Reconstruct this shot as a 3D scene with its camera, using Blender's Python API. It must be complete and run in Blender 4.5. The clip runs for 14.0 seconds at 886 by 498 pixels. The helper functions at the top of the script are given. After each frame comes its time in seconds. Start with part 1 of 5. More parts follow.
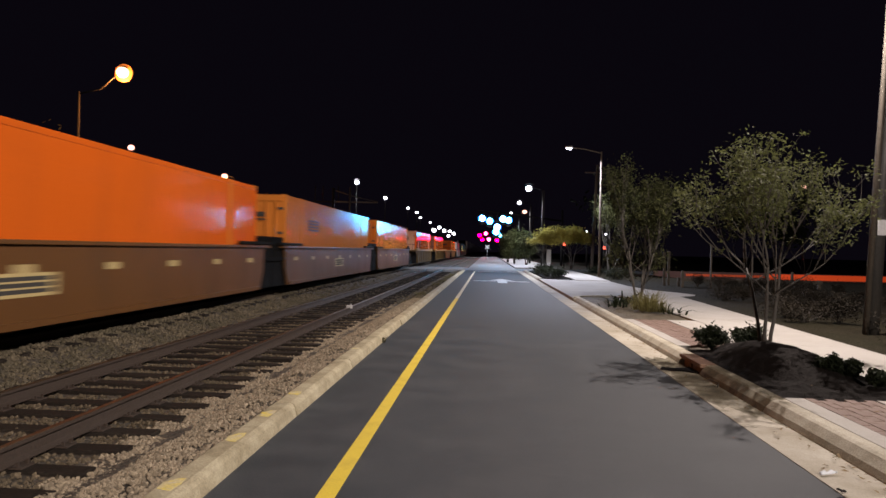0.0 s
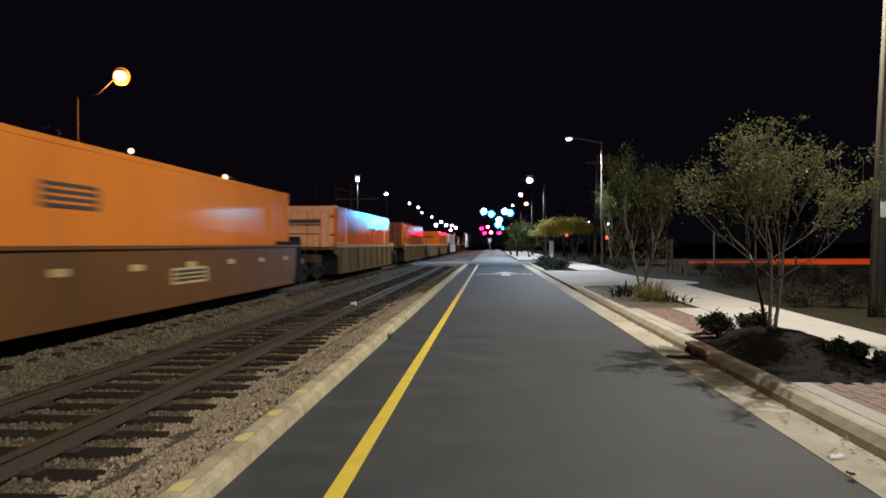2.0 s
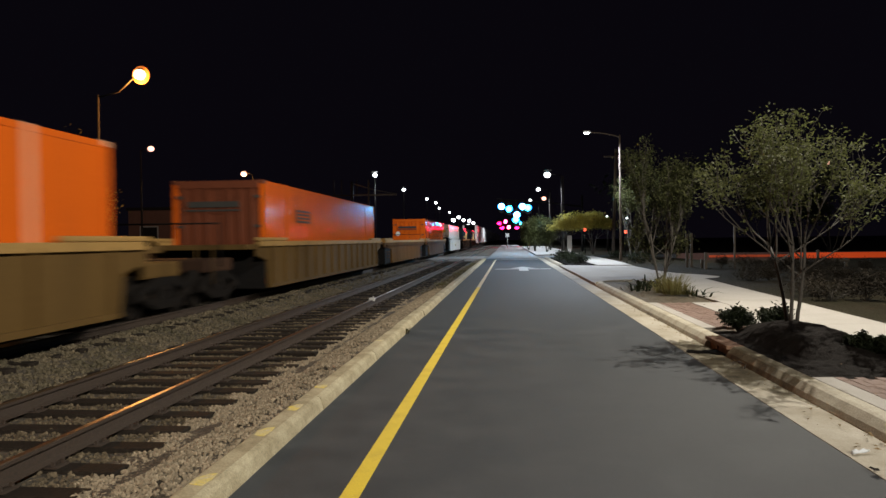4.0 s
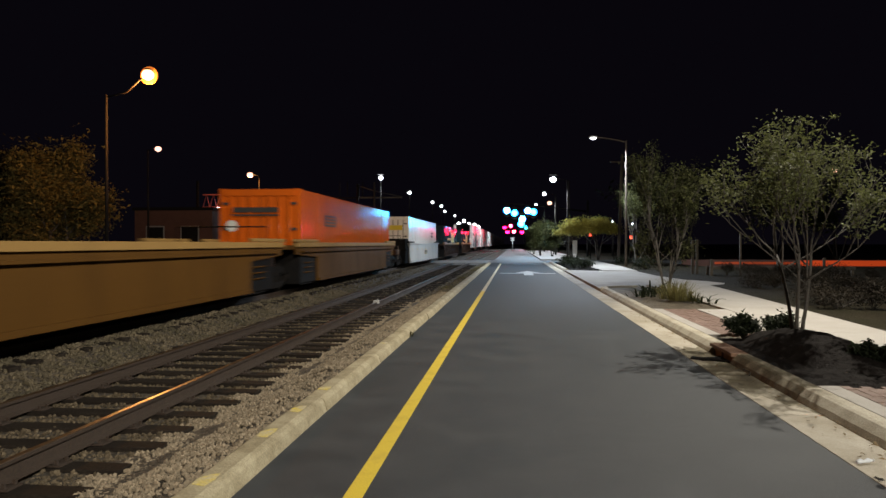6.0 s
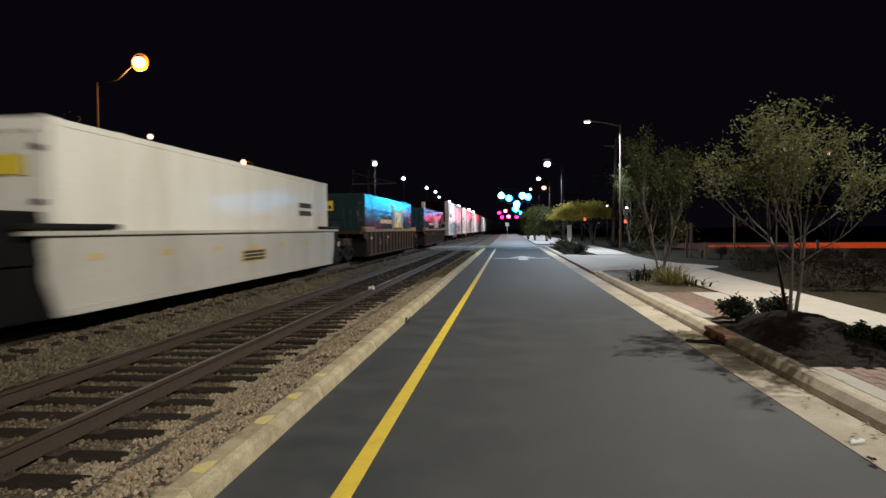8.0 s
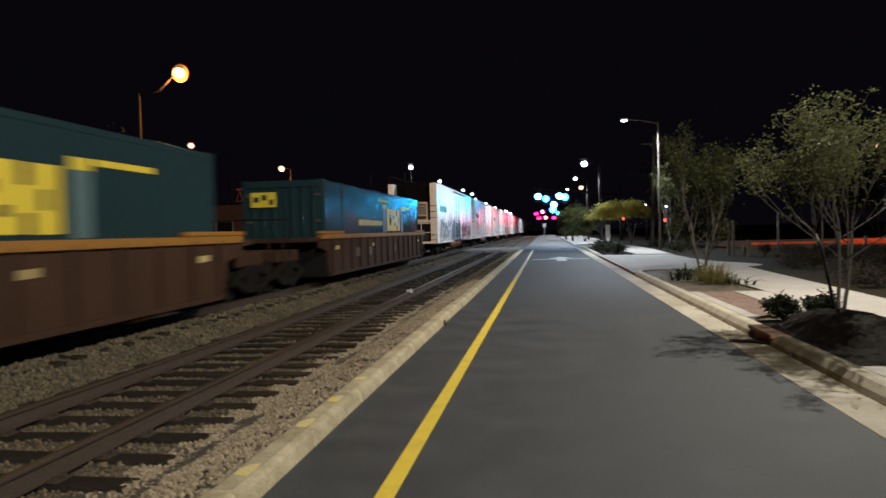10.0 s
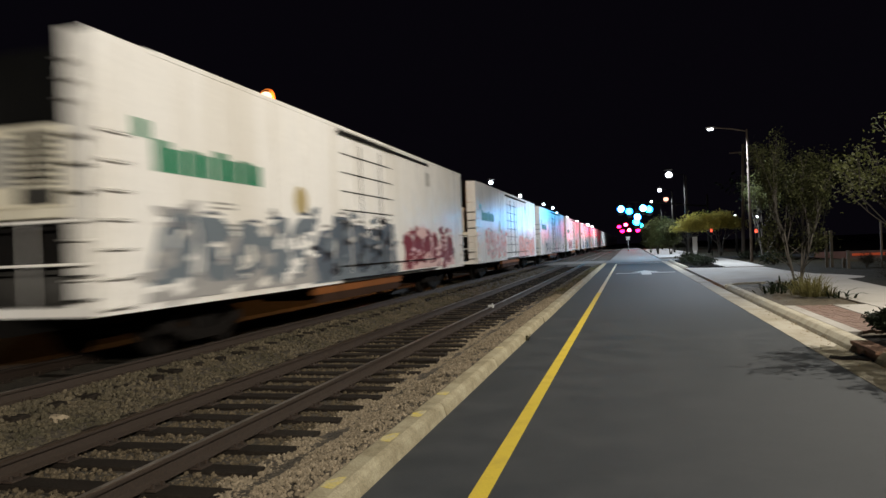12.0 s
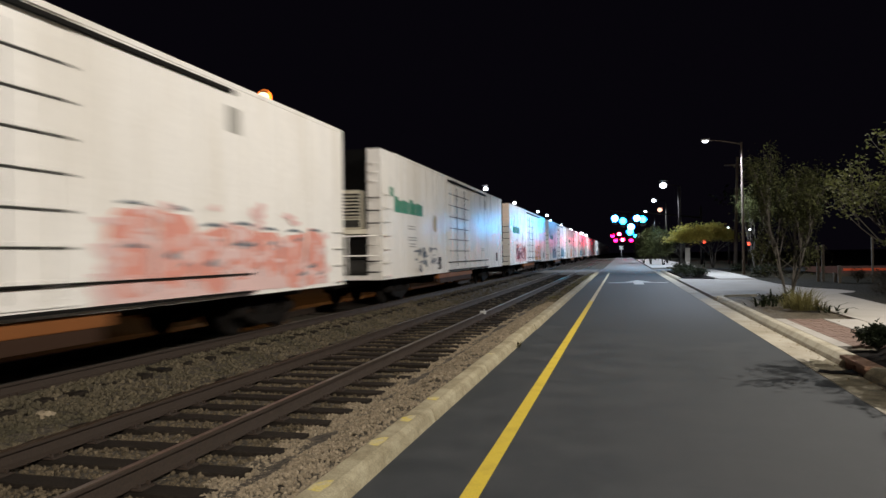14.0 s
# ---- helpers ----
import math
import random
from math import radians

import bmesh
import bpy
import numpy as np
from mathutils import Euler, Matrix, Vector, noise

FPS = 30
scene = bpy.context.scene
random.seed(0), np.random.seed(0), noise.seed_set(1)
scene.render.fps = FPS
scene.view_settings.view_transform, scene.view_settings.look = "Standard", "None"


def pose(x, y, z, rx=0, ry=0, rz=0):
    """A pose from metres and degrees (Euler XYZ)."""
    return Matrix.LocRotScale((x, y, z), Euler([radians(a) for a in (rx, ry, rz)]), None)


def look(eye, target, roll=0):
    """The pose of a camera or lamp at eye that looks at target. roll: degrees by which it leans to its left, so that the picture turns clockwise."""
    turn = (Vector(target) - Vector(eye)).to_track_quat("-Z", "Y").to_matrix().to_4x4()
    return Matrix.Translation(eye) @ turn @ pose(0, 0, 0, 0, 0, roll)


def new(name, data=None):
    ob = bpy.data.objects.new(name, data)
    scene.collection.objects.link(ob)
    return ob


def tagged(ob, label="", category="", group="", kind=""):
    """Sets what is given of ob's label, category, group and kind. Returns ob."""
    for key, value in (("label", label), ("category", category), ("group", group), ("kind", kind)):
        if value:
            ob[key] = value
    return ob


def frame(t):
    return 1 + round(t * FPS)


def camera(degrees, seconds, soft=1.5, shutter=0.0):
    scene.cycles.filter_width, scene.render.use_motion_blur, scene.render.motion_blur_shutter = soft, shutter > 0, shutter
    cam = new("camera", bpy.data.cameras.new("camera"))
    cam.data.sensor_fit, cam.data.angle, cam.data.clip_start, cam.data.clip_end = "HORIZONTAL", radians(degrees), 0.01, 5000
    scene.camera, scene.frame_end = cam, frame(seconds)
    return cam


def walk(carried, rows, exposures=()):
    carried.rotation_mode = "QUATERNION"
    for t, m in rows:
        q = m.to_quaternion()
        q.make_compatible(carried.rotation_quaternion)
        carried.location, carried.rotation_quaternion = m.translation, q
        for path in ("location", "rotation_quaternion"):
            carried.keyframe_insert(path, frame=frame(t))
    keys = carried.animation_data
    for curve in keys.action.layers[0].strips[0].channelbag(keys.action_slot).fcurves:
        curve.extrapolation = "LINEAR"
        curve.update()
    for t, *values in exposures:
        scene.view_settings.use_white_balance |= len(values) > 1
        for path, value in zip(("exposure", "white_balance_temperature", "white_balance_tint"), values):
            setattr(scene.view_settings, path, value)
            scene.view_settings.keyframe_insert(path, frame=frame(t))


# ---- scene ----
cam = camera(62.7, 14.0, shutter=0.8)
EYE = (0.0, 0.0, 1.65)
# seconds, yaw, pitch, roll of the hand-held camera, which stands still and turns
TURN = [
    (0.0, 3.55, 0.09, -1.26),
    (0.5, 3.20, -0.17, -0.86),
    (1.0, 3.58, 0.82, -0.03),
    (1.5, 3.49, 0.67, -0.12),
    (2.0, 3.75, -0.35, 0.37),
    (2.5, 3.48, -1.37, 0.24),
    (3.0, 4.53, -0.86, 0.39),
    (5.5, 5.42, -0.57, 0.67),
    (6.0, 5.54, -0.44, 0.00),
    (6.5, 5.39, -0.76, 0.35),
    (7.0, 4.58, -1.07, 1.00),
    (9.5, 6.27, -1.94, -0.27),
    (10.0, 8.03, -1.33, 1.53),
    (10.5, 9.89, -1.01, 2.14),
    (11.0, 11.95, -1.12, 1.78),
    (11.5, 13.89, -0.42, 1.94),
    (12.0, 14.38, 0.07, 2.28),
    (12.5, 13.82, 0.18, 2.22),
    (13.0, 13.08, 0.10, 1.94),
    (13.5, 13.08, 0.40, 1.53),
    (14.0, 13.86, 0.45, 0.87),
]
walk(cam, [(t, pose(*EYE, 90 + p, r, y)) for t, y, p, r in TURN], exposures=[(0.0, 0.10, 6500, 26), (0.6, 0.03, 6500, 18), (3.0, 0.02, 6500, 13), (9.5, -0.08, 6500, 13), (11.0, -0.08, 6500, 13), (11.9, -0.27, 6450, 13), (14.0, -0.27, 6350, 15)])

# ---- world and lamps ----
world = bpy.data.worlds.new("night_sky")
world.use_nodes = True
scene.world = world
wbg = world.node_tree.nodes["Background"]
wbg.inputs[0].default_value = (0.0024, 0.0019, 0.0034, 1)
wbg.inputs[1].default_value = 1.0


def lamp(name, eye, watts, colour, radius=0.15, target=None, cone=150, blend=0.35):
    """A street lamp's light: a spot that shines down, or a bare point."""
    data = bpy.data.lights.new(name, "SPOT" if target else "POINT")
    data.energy, data.color, data.shadow_soft_size = watts, colour, radius
    ob = new(name, data)
    if target:
        data.spot_size, data.spot_blend = radians(cone), blend
        ob.matrix_world = look(eye, target)
    else:
        ob.location = eye
    return ob


WARM = (1.0, 0.94, 0.79)
COOL = (0.80, 0.91, 1.0)
SODIUM = (1.0, 0.42, 0.10)
LAMP_POLE = (7.97, 15.65)      # tall pole beside the footpath; its lamp reaches over the road
lamp("street_lamp_light", (6.05, 14.9, 8.62), 6500, WARM, 0.07)
lamp("street_lamp_light", (7.0, -13.0, 8.6), 21500, WARM, 0.14)
lamp("street_lamp_light", (5.25, 49.0, 8.25), 9000, COOL, 0.2, (5.0, 49.0, 0), 156, 0.12)
lamp("street_lamp_light", (4.4, 84.0, 8.3), 9500, COOL, 0.2, (3.40, 84.0, 0), 154)
lamp("street_lamp_light", (4.5, 108.0, 8.3), 9500, COOL, 0.2, (3.50, 108.0, 0), 154)
lamp("street_lamp_light", (4.2, 140.0, 8.3), 11000, COOL, 0.3, (3.20, 140.0, 0), 154)
lamp("street_lamp_light", (4.0, 190.0, 8.3), 13000, COOL, 0.3, (3.00, 190.0, 0), 154)
lamp("sodium_lamp_light", (-16.2, 31.0, 8.5), 2200, SODIUM, 0.2)
lamp("sodium_lamp_light", (-26.0, 70.0, 8.0), 1400, SODIUM, 0.2)
lamp("yard_lamp_light", (-14.9, 81.0, 8.3), 3000, COOL, 0.2)

# ---- materials ----
def material(name, colour, rough=0.7, metal=0.0, vary=0.25, grain=40.0, stain=1.2, bump=0.15, depth=0.01,
             dirt=None, dirt_at=0.55, dirt_amount=0.5, spec=0.5, each=0.0, streak=1.0, coat=0.0):
    """A surface with fine grain, broad stains, bump, and a shade of its own for each piece."""
    m = bpy.data.materials.new(name)
    m.use_nodes = True
    nt = m.node_tree
    n, l = nt.nodes, nt.links
    b = n["Principled BSDF"]
    b.inputs["Roughness"].default_value, b.inputs["Metallic"].default_value = rough, metal
    b.inputs["Specular IOR Level"].default_value = spec
    b.inputs["Coat Weight"].default_value = coat
    tc = n.new("ShaderNodeTexCoord")
    mp = n.new("ShaderNodeMapping")
    mp.inputs["Scale"].default_value = (1, 1, 1 / streak)
    l.new(tc.outputs["Object"], mp.inputs[0])
    fine, broad = n.new("ShaderNodeTexNoise"), n.new("ShaderNodeTexNoise")
    fine.inputs["Scale"].default_value, fine.inputs["Detail"].default_value = grain, 4
    broad.inputs["Scale"].default_value, broad.inputs["Detail"].default_value = stain, 6
    broad.inputs["Roughness"].default_value = 0.65
    l.new(tc.outputs["Object"], fine.inputs["Vector"])
    l.new(mp.outputs[0], broad.inputs["Vector"])
    ramp = n.new("ShaderNodeMapRange")
    ramp.inputs["From Min"].default_value, ramp.inputs["From Max"].default_value = 0.3, 0.7
    ramp.inputs["To Min"].default_value, ramp.inputs["To Max"].default_value = 1 - vary, 1 + vary
    l.new(fine.outputs["Fac"], ramp.inputs[0])
    dr = n.new("ShaderNodeMapRange")
    dr.inputs["From Min"].default_value, dr.inputs["From Max"].default_value = dirt_at - 0.1, dirt_at + 0.15
    dr.inputs["To Max"].default_value = dirt_amount
    l.new(broad.outputs["Fac"], dr.inputs[0])
    mix = n.new("ShaderNodeMix")
    mix.data_type = "RGBA"
    mix.inputs["A"].default_value = (*colour, 1)
    mix.inputs["B"].default_value = (*(dirt or [c * 0.55 for c in colour]), 1)
    l.new(dr.outputs[0], mix.inputs["Factor"])
    mul = n.new("ShaderNodeVectorMath")
    mul.operation = "SCALE"
    l.new(mix.outputs["Result"], mul.inputs[0])
    value = ramp.outputs[0]
    if each:
        info = n.new("ShaderNodeObjectInfo")
        geo = n.new("ShaderNodeNewGeometry")
        add = n.new("ShaderNodeMath")
        l.new(info.outputs["Random"], add.inputs[0])
        l.new(geo.outputs["Random Per Island"], add.inputs[1])
        er = n.new("ShaderNodeMapRange")
        er.inputs["From Max"].default_value = 2.0
        er.inputs["To Min"].default_value, er.inputs["To Max"].default_value = 1 - each, 1 + each
        l.new(add.outputs[0], er.inputs[0])
        both = n.new("ShaderNodeMath")
        both.operation = "MULTIPLY"
        l.new(value, both.inputs[0])
        l.new(er.outputs[0], both.inputs[1])
        value = both.outputs[0]
    l.new(value, mul.inputs["Scale"])
    l.new(mul.outputs[0], b.inputs["Base Color"])
    rr = n.new("ShaderNodeMapRange")
    rr.inputs["To Min"].default_value, rr.inputs["To Max"].default_value = rough * 0.75, min(rough * 1.25, 1)
    l.new(broad.outputs["Fac"], rr.inputs[0])
    l.new(rr.outputs[0], b.inputs["Roughness"])
    if bump:
        bp = n.new("ShaderNodeBump")
        bp.inputs["Strength"].default_value, bp.inputs["Distance"].default_value = bump, depth
        l.new(fine.outputs["Fac"], bp.inputs["Height"])
        l.new(bp.outputs[0], b.inputs["Normal"])
    return m


def glow(name, colour, strength):
    m = bpy.data.materials.new(name)
    m.use_nodes = True
    b = m.node_tree.nodes["Principled BSDF"]
    b.inputs["Base Color"].default_value = (*[0.5 * c for c in colour], 1)
    b.inputs["Emission Color"].default_value = (*colour, 1)
    b.inputs["Emission Strength"].default_value = strength
    return m


ASPHALT = material("asphalt", (0.0285, 0.0332, 0.0388), 0.78, vary=0.5, grain=150, stain=1.5, bump=0.5, depth=0.006, dirt=(0.0545, 0.0585, 0.0640), dirt_at=0.5, dirt_amount=0.75, spec=0.3)
# Paler than the near asphalt; far road and the street over the crossing
PALE_ROAD = material("pale_road", (0.15, 0.15, 0.15), 0.8, vary=0.25, grain=60, stain=0.4, bump=0.3, dirt=(0.10, 0.10, 0.10), dirt_amount=0.8)
YELLOW = material("yellow_road_paint", (0.672, 0.504, 0.042), 0.6, vary=0.12, grain=120, stain=3, bump=0.3, depth=0.004, dirt=(0.378, 0.252, 0.042), dirt_at=0.6)
WHITE_LINE = material("white_road_paint", (0.42, 0.42, 0.41), 0.6, vary=0.15, grain=100, stain=3, dirt=(0.3, 0.3, 0.3))
CONCRETE = material("kerb_concrete", (0.3684, 0.3252, 0.2167), 0.85, vary=0.2, grain=60, stain=2.6, bump=0.5, depth=0.012, dirt=(0.1885, 0.1523, 0.0831), dirt_at=0.53, dirt_amount=0.95, each=0.08)
KERB_PALE = material("pale_kerb_concrete", (0.35, 0.32, 0.25), 0.85, vary=0.2, grain=60, stain=2.6, bump=0.5, depth=0.012, dirt=(0.20, 0.17, 0.115), dirt_at=0.55, dirt_amount=0.8, each=0.08)
PATH = material("path_concrete", (0.304, 0.2873, 0.2622), 0.85, vary=0.10, grain=70, stain=0.7, bump=0.2, depth=0.005, dirt=(0.228, 0.2128, 0.1862), each=0.06)
GUTTER = material("gutter_concrete", (0.336, 0.3066, 0.2478), 0.85, vary=0.14, grain=60, stain=0.9, bump=0.3, depth=0.006, dirt=(0.2016, 0.1722, 0.1176), dirt_at=0.54, dirt_amount=0.9)
# Stained concrete, with the tree's cast shade also put into its colour
STAINED_SHADED = material("stained_shaded_gutter_concrete", (0.165, 0.143, 0.092), 0.85, vary=0.3, grain=40, stain=4, bump=0.4, depth=0.008, dirt=(0.062, 0.051, 0.031), dirt_at=0.52, dirt_amount=0.95)
STONE = material("ballast_stone", (0.205, 0.165, 0.112), 0.9, vary=0.3, grain=30, stain=6, bump=0.3, dirt=(0.1142, 0.0862, 0.0533), each=0.6)
STONE_DARK = material("grimy_ballast_stone", (0.088, 0.069, 0.041), 0.9, vary=0.35, grain=30, stain=1.1, bump=0.3, dirt=(0.0369, 0.0317, 0.0156), dirt_at=0.5, dirt_amount=0.9, each=0.6)
STONE_MID = material("dusty_ballast_stone", (0.1102, 0.0872, 0.0577), 0.9, vary=0.3, grain=30, stain=1.5, bump=0.3, dirt=(0.0563, 0.0436, 0.0260), dirt_at=0.52, each=0.6, spec=0.1)
BALLAST = material("ballast_bed", (0.047, 0.037, 0.025), 0.95, vary=0.7, grain=22, stain=0.8, bump=1.0, depth=0.05, dirt=(0.0623, 0.0495, 0.0326), dirt_at=0.5)
TIE = material("creosoted_wood", (0.0151, 0.0118, 0.0092), 0.85, vary=0.4, grain=35, stain=3, bump=0.5, dirt=(0.0269, 0.021, 0.016), each=0.35, spec=0.1)
RUST = material("rusty_rail", (0.0273, 0.0162, 0.0095), 0.75, vary=0.3, grain=45, stain=2.5, bump=0.3, dirt=(0.0292, 0.0179, 0.0134))
RAILHEAD = material("worn_rail_head", (0.33, 0.30, 0.27), 0.24, metal=0.9, vary=0.15, grain=60, stain=2, bump=0.08, dirt=(0.1344, 0.0924, 0.0672))
EARTH = material("dark_earth", (0.021, 0.0175, 0.0115), 0.95, vary=0.5, grain=14, stain=0.35, bump=0.9, depth=0.05, dirt=(0.016, 0.017, 0.009), dirt_at=0.5, spec=0.05)
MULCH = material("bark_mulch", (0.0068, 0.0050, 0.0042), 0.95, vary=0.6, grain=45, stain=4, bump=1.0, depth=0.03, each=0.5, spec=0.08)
DRY = material("dry_soil", (0.068, 0.055, 0.036), 0.95, vary=0.35, grain=40, stain=3, bump=0.8, depth=0.02, dirt=(0.034, 0.027, 0.018))
PAVER = material("red_clay_paver", (0.150, 0.098, 0.078), 0.85, vary=0.2, grain=70, stain=2, bump=0.35, dirt=(0.12, 0.078, 0.062), each=0.15)
RED_WALL = material("red_brick_wall", (0.075, 0.032, 0.022), 0.85, vary=0.2, grain=20, stain=1)
BARK = material("smooth_bark", (0.038, 0.033, 0.027), 0.8, vary=0.3, grain=30, stain=7, bump=0.4, dirt=(0.030, 0.025, 0.019))
WEATHERED = material("weathered_post", (0.0450, 0.0360, 0.0252), 0.85, vary=0.3, grain=25, stain=4, bump=0.4)
POLE = material("pole_grey", (0.030, 0.028, 0.025), 0.6, vary=0.2, grain=25, stain=3, bump=0.2, dirt=(0.0347, 0.0300, 0.0231), streak=6)
WOODPOLE = material("pole_wood", (0.075, 0.058, 0.044), 0.85, vary=0.3, grain=25, stain=3, bump=0.4, streak=8)
GALV = material("galvanised_steel", (0.42, 0.42, 0.42), 0.45, metal=0.7, vary=0.12, grain=30, stain=3, bump=0.05)
# Truck steel made near black: the shade under the cars in its colour
TRUCK_STEEL = material("shaded_truck_steel", (0.009, 0.008, 0.0075), 0.85, vary=0.3, grain=20, stain=4, bump=0.2, dirt=(0.016, 0.012, 0.009), spec=0.05)
# Yellow line's far stretch: the lamp's pale glare put into the paint colour
LAMPLIT_LINE = material("lamplit_pale_road_paint", (0.60, 0.53, 0.36), 0.6, vary=0.15, grain=100, stain=3, bump=0.3, depth=0.004, dirt=(0.42, 0.34, 0.18))
BLACK = material("black_steel", (0.0085, 0.008, 0.008), 0.7, vary=0.3, grain=20, stain=4, bump=0.2, dirt=(0.016, 0.012, 0.009), spec=0.06)
# Near-black for the unit recess, louvre opening and well-car ends
DARKHOLE = material("near_black", (0.006, 0.006, 0.006), 0.9, spec=0.05)


def leaves(name, colour, each=0.5, through_light=0.35):
    """Thin leaves: a matt face, and part of the light passing through."""
    m = material(name, colour, 0.7, vary=0.2, grain=8, stain=2, bump=0, each=each, spec=0.15)
    nt = m.node_tree
    b = nt.nodes["Principled BSDF"]
    clear, mixed = nt.nodes.new("ShaderNodeBsdfTranslucent"), nt.nodes.new("ShaderNodeMixShader")
    nt.links.new(b.inputs["Base Color"].links[0].from_socket, clear.inputs["Color"])
    mixed.inputs["Fac"].default_value = through_light
    nt.links.new(b.outputs[0], mixed.inputs[1])
    nt.links.new(clear.outputs[0], mixed.inputs[2])
    nt.links.new(mixed.outputs[0], nt.nodes["Material Output"].inputs["Surface"])
    return m


LEAF = leaves("crepe_leaf", (0.058, 0.064, 0.023), 0.8)
LEAF_BUSH = leaves("grey_brown_twig_leaf", (0.018, 0.0145, 0.010), 0.6)
LEAF_DARK = leaves("dark_leaf", (0.0125, 0.017, 0.0075))
LEAF_YELLOW = leaves("yellowing_leaf", (0.62, 0.56, 0.15))
LEAF_BROWN = leaves("brown_leaf", (0.12, 0.10, 0.035))
DRYLEAF = leaves("dry_leaf", (0.2, 0.14, 0.07))
GRASS = leaves("dry_grass", (0.105, 0.095, 0.036), 0.8)


def paint(name, colour, rough=0.42, dirt=None, amount=0.55, **kw):
    kw = {**dict(vary=0.05, grain=18, stain=0.9, bump=0.02, dirt_at=0.56, streak=3.5, spec=0.2), **kw}
    return material(name, colour, rough, dirt=dirt, dirt_amount=amount, **kw)


ORANGE = paint("orange_container_paint", (0.53, 0.096, 0.008), 0.11, (0.36, 0.076, 0.013), spec=0.3)
ORANGE_PALE = paint("faded_orange_paint", (0.4872, 0.155, 0.0252), 0.12, (0.378, 0.12, 0.0294), spec=0.3)
PINK_DOOR = paint("faded_pink_orange_paint", (0.57, 0.272, 0.155), 0.3, (0.42, 0.2016, 0.1092))
# Far darker than the orange sides; used on one container's ends
DARK_DOOR = paint("dark_red_brown_end", (0.125, 0.036, 0.017), 0.5, (0.07, 0.024, 0.013), spec=0.15)
WHITE_BOX = paint("white_container_paint", (0.6048, 0.5964, 0.5544), 0.16, (0.42, 0.3948, 0.336))
BLUE = paint("dark_blue_container_paint", (0.0122, 0.0275, 0.0330), 0.20, (0.0109, 0.0244, 0.0280), spec=0.15)
REEFER = paint("reefer_white_paint", (0.86, 0.838, 0.81), 0.28, (0.58, 0.52, 0.42), amount=0.6, streak=7, spec=0.14)
LOGO_YELLOW = paint("sign_yellow", (0.54, 0.42, 0.04))
LOGO_GREEN = paint("sign_green", (0.02, 0.20, 0.10))
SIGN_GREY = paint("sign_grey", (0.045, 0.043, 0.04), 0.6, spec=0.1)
WELL_GREY = paint("well_car_grey", (0.098, 0.043, 0.013), 0.42, (0.058, 0.029, 0.012), amount=0.8, spec=0.2)
WELL_TAN = paint("well_car_tan", (0.086, 0.041, 0.009), 0.7, (0.05, 0.024, 0.007), amount=0.8, spec=0.05)
WELL_OLIVE = paint("well_car_olive_tan", (0.094, 0.056, 0.019), 0.7, (0.052, 0.032, 0.013), amount=0.8, spec=0.05)
WELL_PALE = paint("well_car_pale_grey", (0.378, 0.3696, 0.3444), 0.55, (0.2184, 0.1932, 0.168))
WELL_RUST = paint("well_car_rust", (0.0395, 0.021, 0.0134), 0.8, (0.0269, 0.0151, 0.0101), amount=0.8, spec=0.1, bump=0.2)
CHORD = paint("chord_ochre", (0.2184, 0.1008, 0.0168), 0.6, (0.168, 0.084, 0.0252))
TAN_CHORD = paint("pale_tan_chord", (0.27, 0.165, 0.055), 0.65, (0.16, 0.10, 0.04), spec=0.1)
SILL_ORANGE = paint("sill_orange", (0.2, 0.07, 0.018), 0.7, (0.1, 0.05, 0.02), amount=0.9)
TAG = paint("reflective_tape", (0.42, 0.33, 0.15), 0.4)
STENCIL = paint("worn_stencil_paint", (0.125, 0.105, 0.09), 0.8, (0.05, 0.035, 0.026), amount=0.9, spec=0.1, stain=4)
SPRAYS = [paint("spray_" + k, c, 0.5, amount=0.3) for k, c in dict(
    dusk=(0.16, 0.19, 0.22), maroon=(0.22, 0.035, 0.045), salmon=(0.72, 0.32, 0.26), slate=(0.10, 0.12, 0.15), sky=(0.30, 0.45, 0.58),
    pink=(0.74, 0.52, 0.50), ink=(0.02, 0.02, 0.025), teal=(0.05, 0.33, 0.42), ash=(0.36, 0.35, 0.345), amber=(0.62, 0.28, 0.05), lilac=(0.42, 0.36, 0.46)).items()]
GLOW_SODIUM = glow("sodium_glow", (1.0, 0.68, 0.40), 2.8)
GLOW_PINK = glow("pink_white_glow", (1.0, 0.50, 0.36), 2.6)
GLOW_WHITE = glow("white_glow", (0.9, 0.97, 1.0), 9)
GLOW_RED = glow("red_signal_glow", (1.0, 0.0018, 0.024), 210)
# Azure ring round the signal cores: their blue bloom as an emitting colour
GLOW_AZURE_HALO = glow("azure_signal_halo", (0.004, 0.17, 1.0), 4)
GLOW_CORE = glow("cyan_signal_core", (0.003, 0.50, 1.0), 110)
GLOW_CORE_WHITE = glow("white_blue_signal_core", (0.05, 0.52, 1.0), 110)
GLOW_CORE_PINK = glow("white_pink_signal_core", (1.0, 0.02, 0.04), 300)
# Dim orange emission for the halo painted round the sodium lamp
GLOW_SODIUM_HALO = glow("orange_halo_glow", (1.0, 0.24, 0.03), 0.6)
GLOW_WALK = glow("orange_red_glow", (1.0, 0.10, 0.05), 4)
# Emission standing in for a far red-lit band; no lamp is there
GLOW_BAND_DIM = glow("dim_red_orange_band_glow", (1.0, 0.12, 0.02), 0.04)
GLOW_BAND = glow("red_orange_band_glow", (1.0, 0.10, 0.015), 0.27)


# ---- mesh tools ----
def part(name, bm, mat, parent=None, label="", at=None):
    """Link a bmesh as one mesh object under a thing or a part."""
    me = bpy.data.meshes.new(name)
    bm.to_mesh(me)
    bm.free()
    me.materials.append(mat)
    ob = new(name, me)
    if parent:
        ob.parent = parent
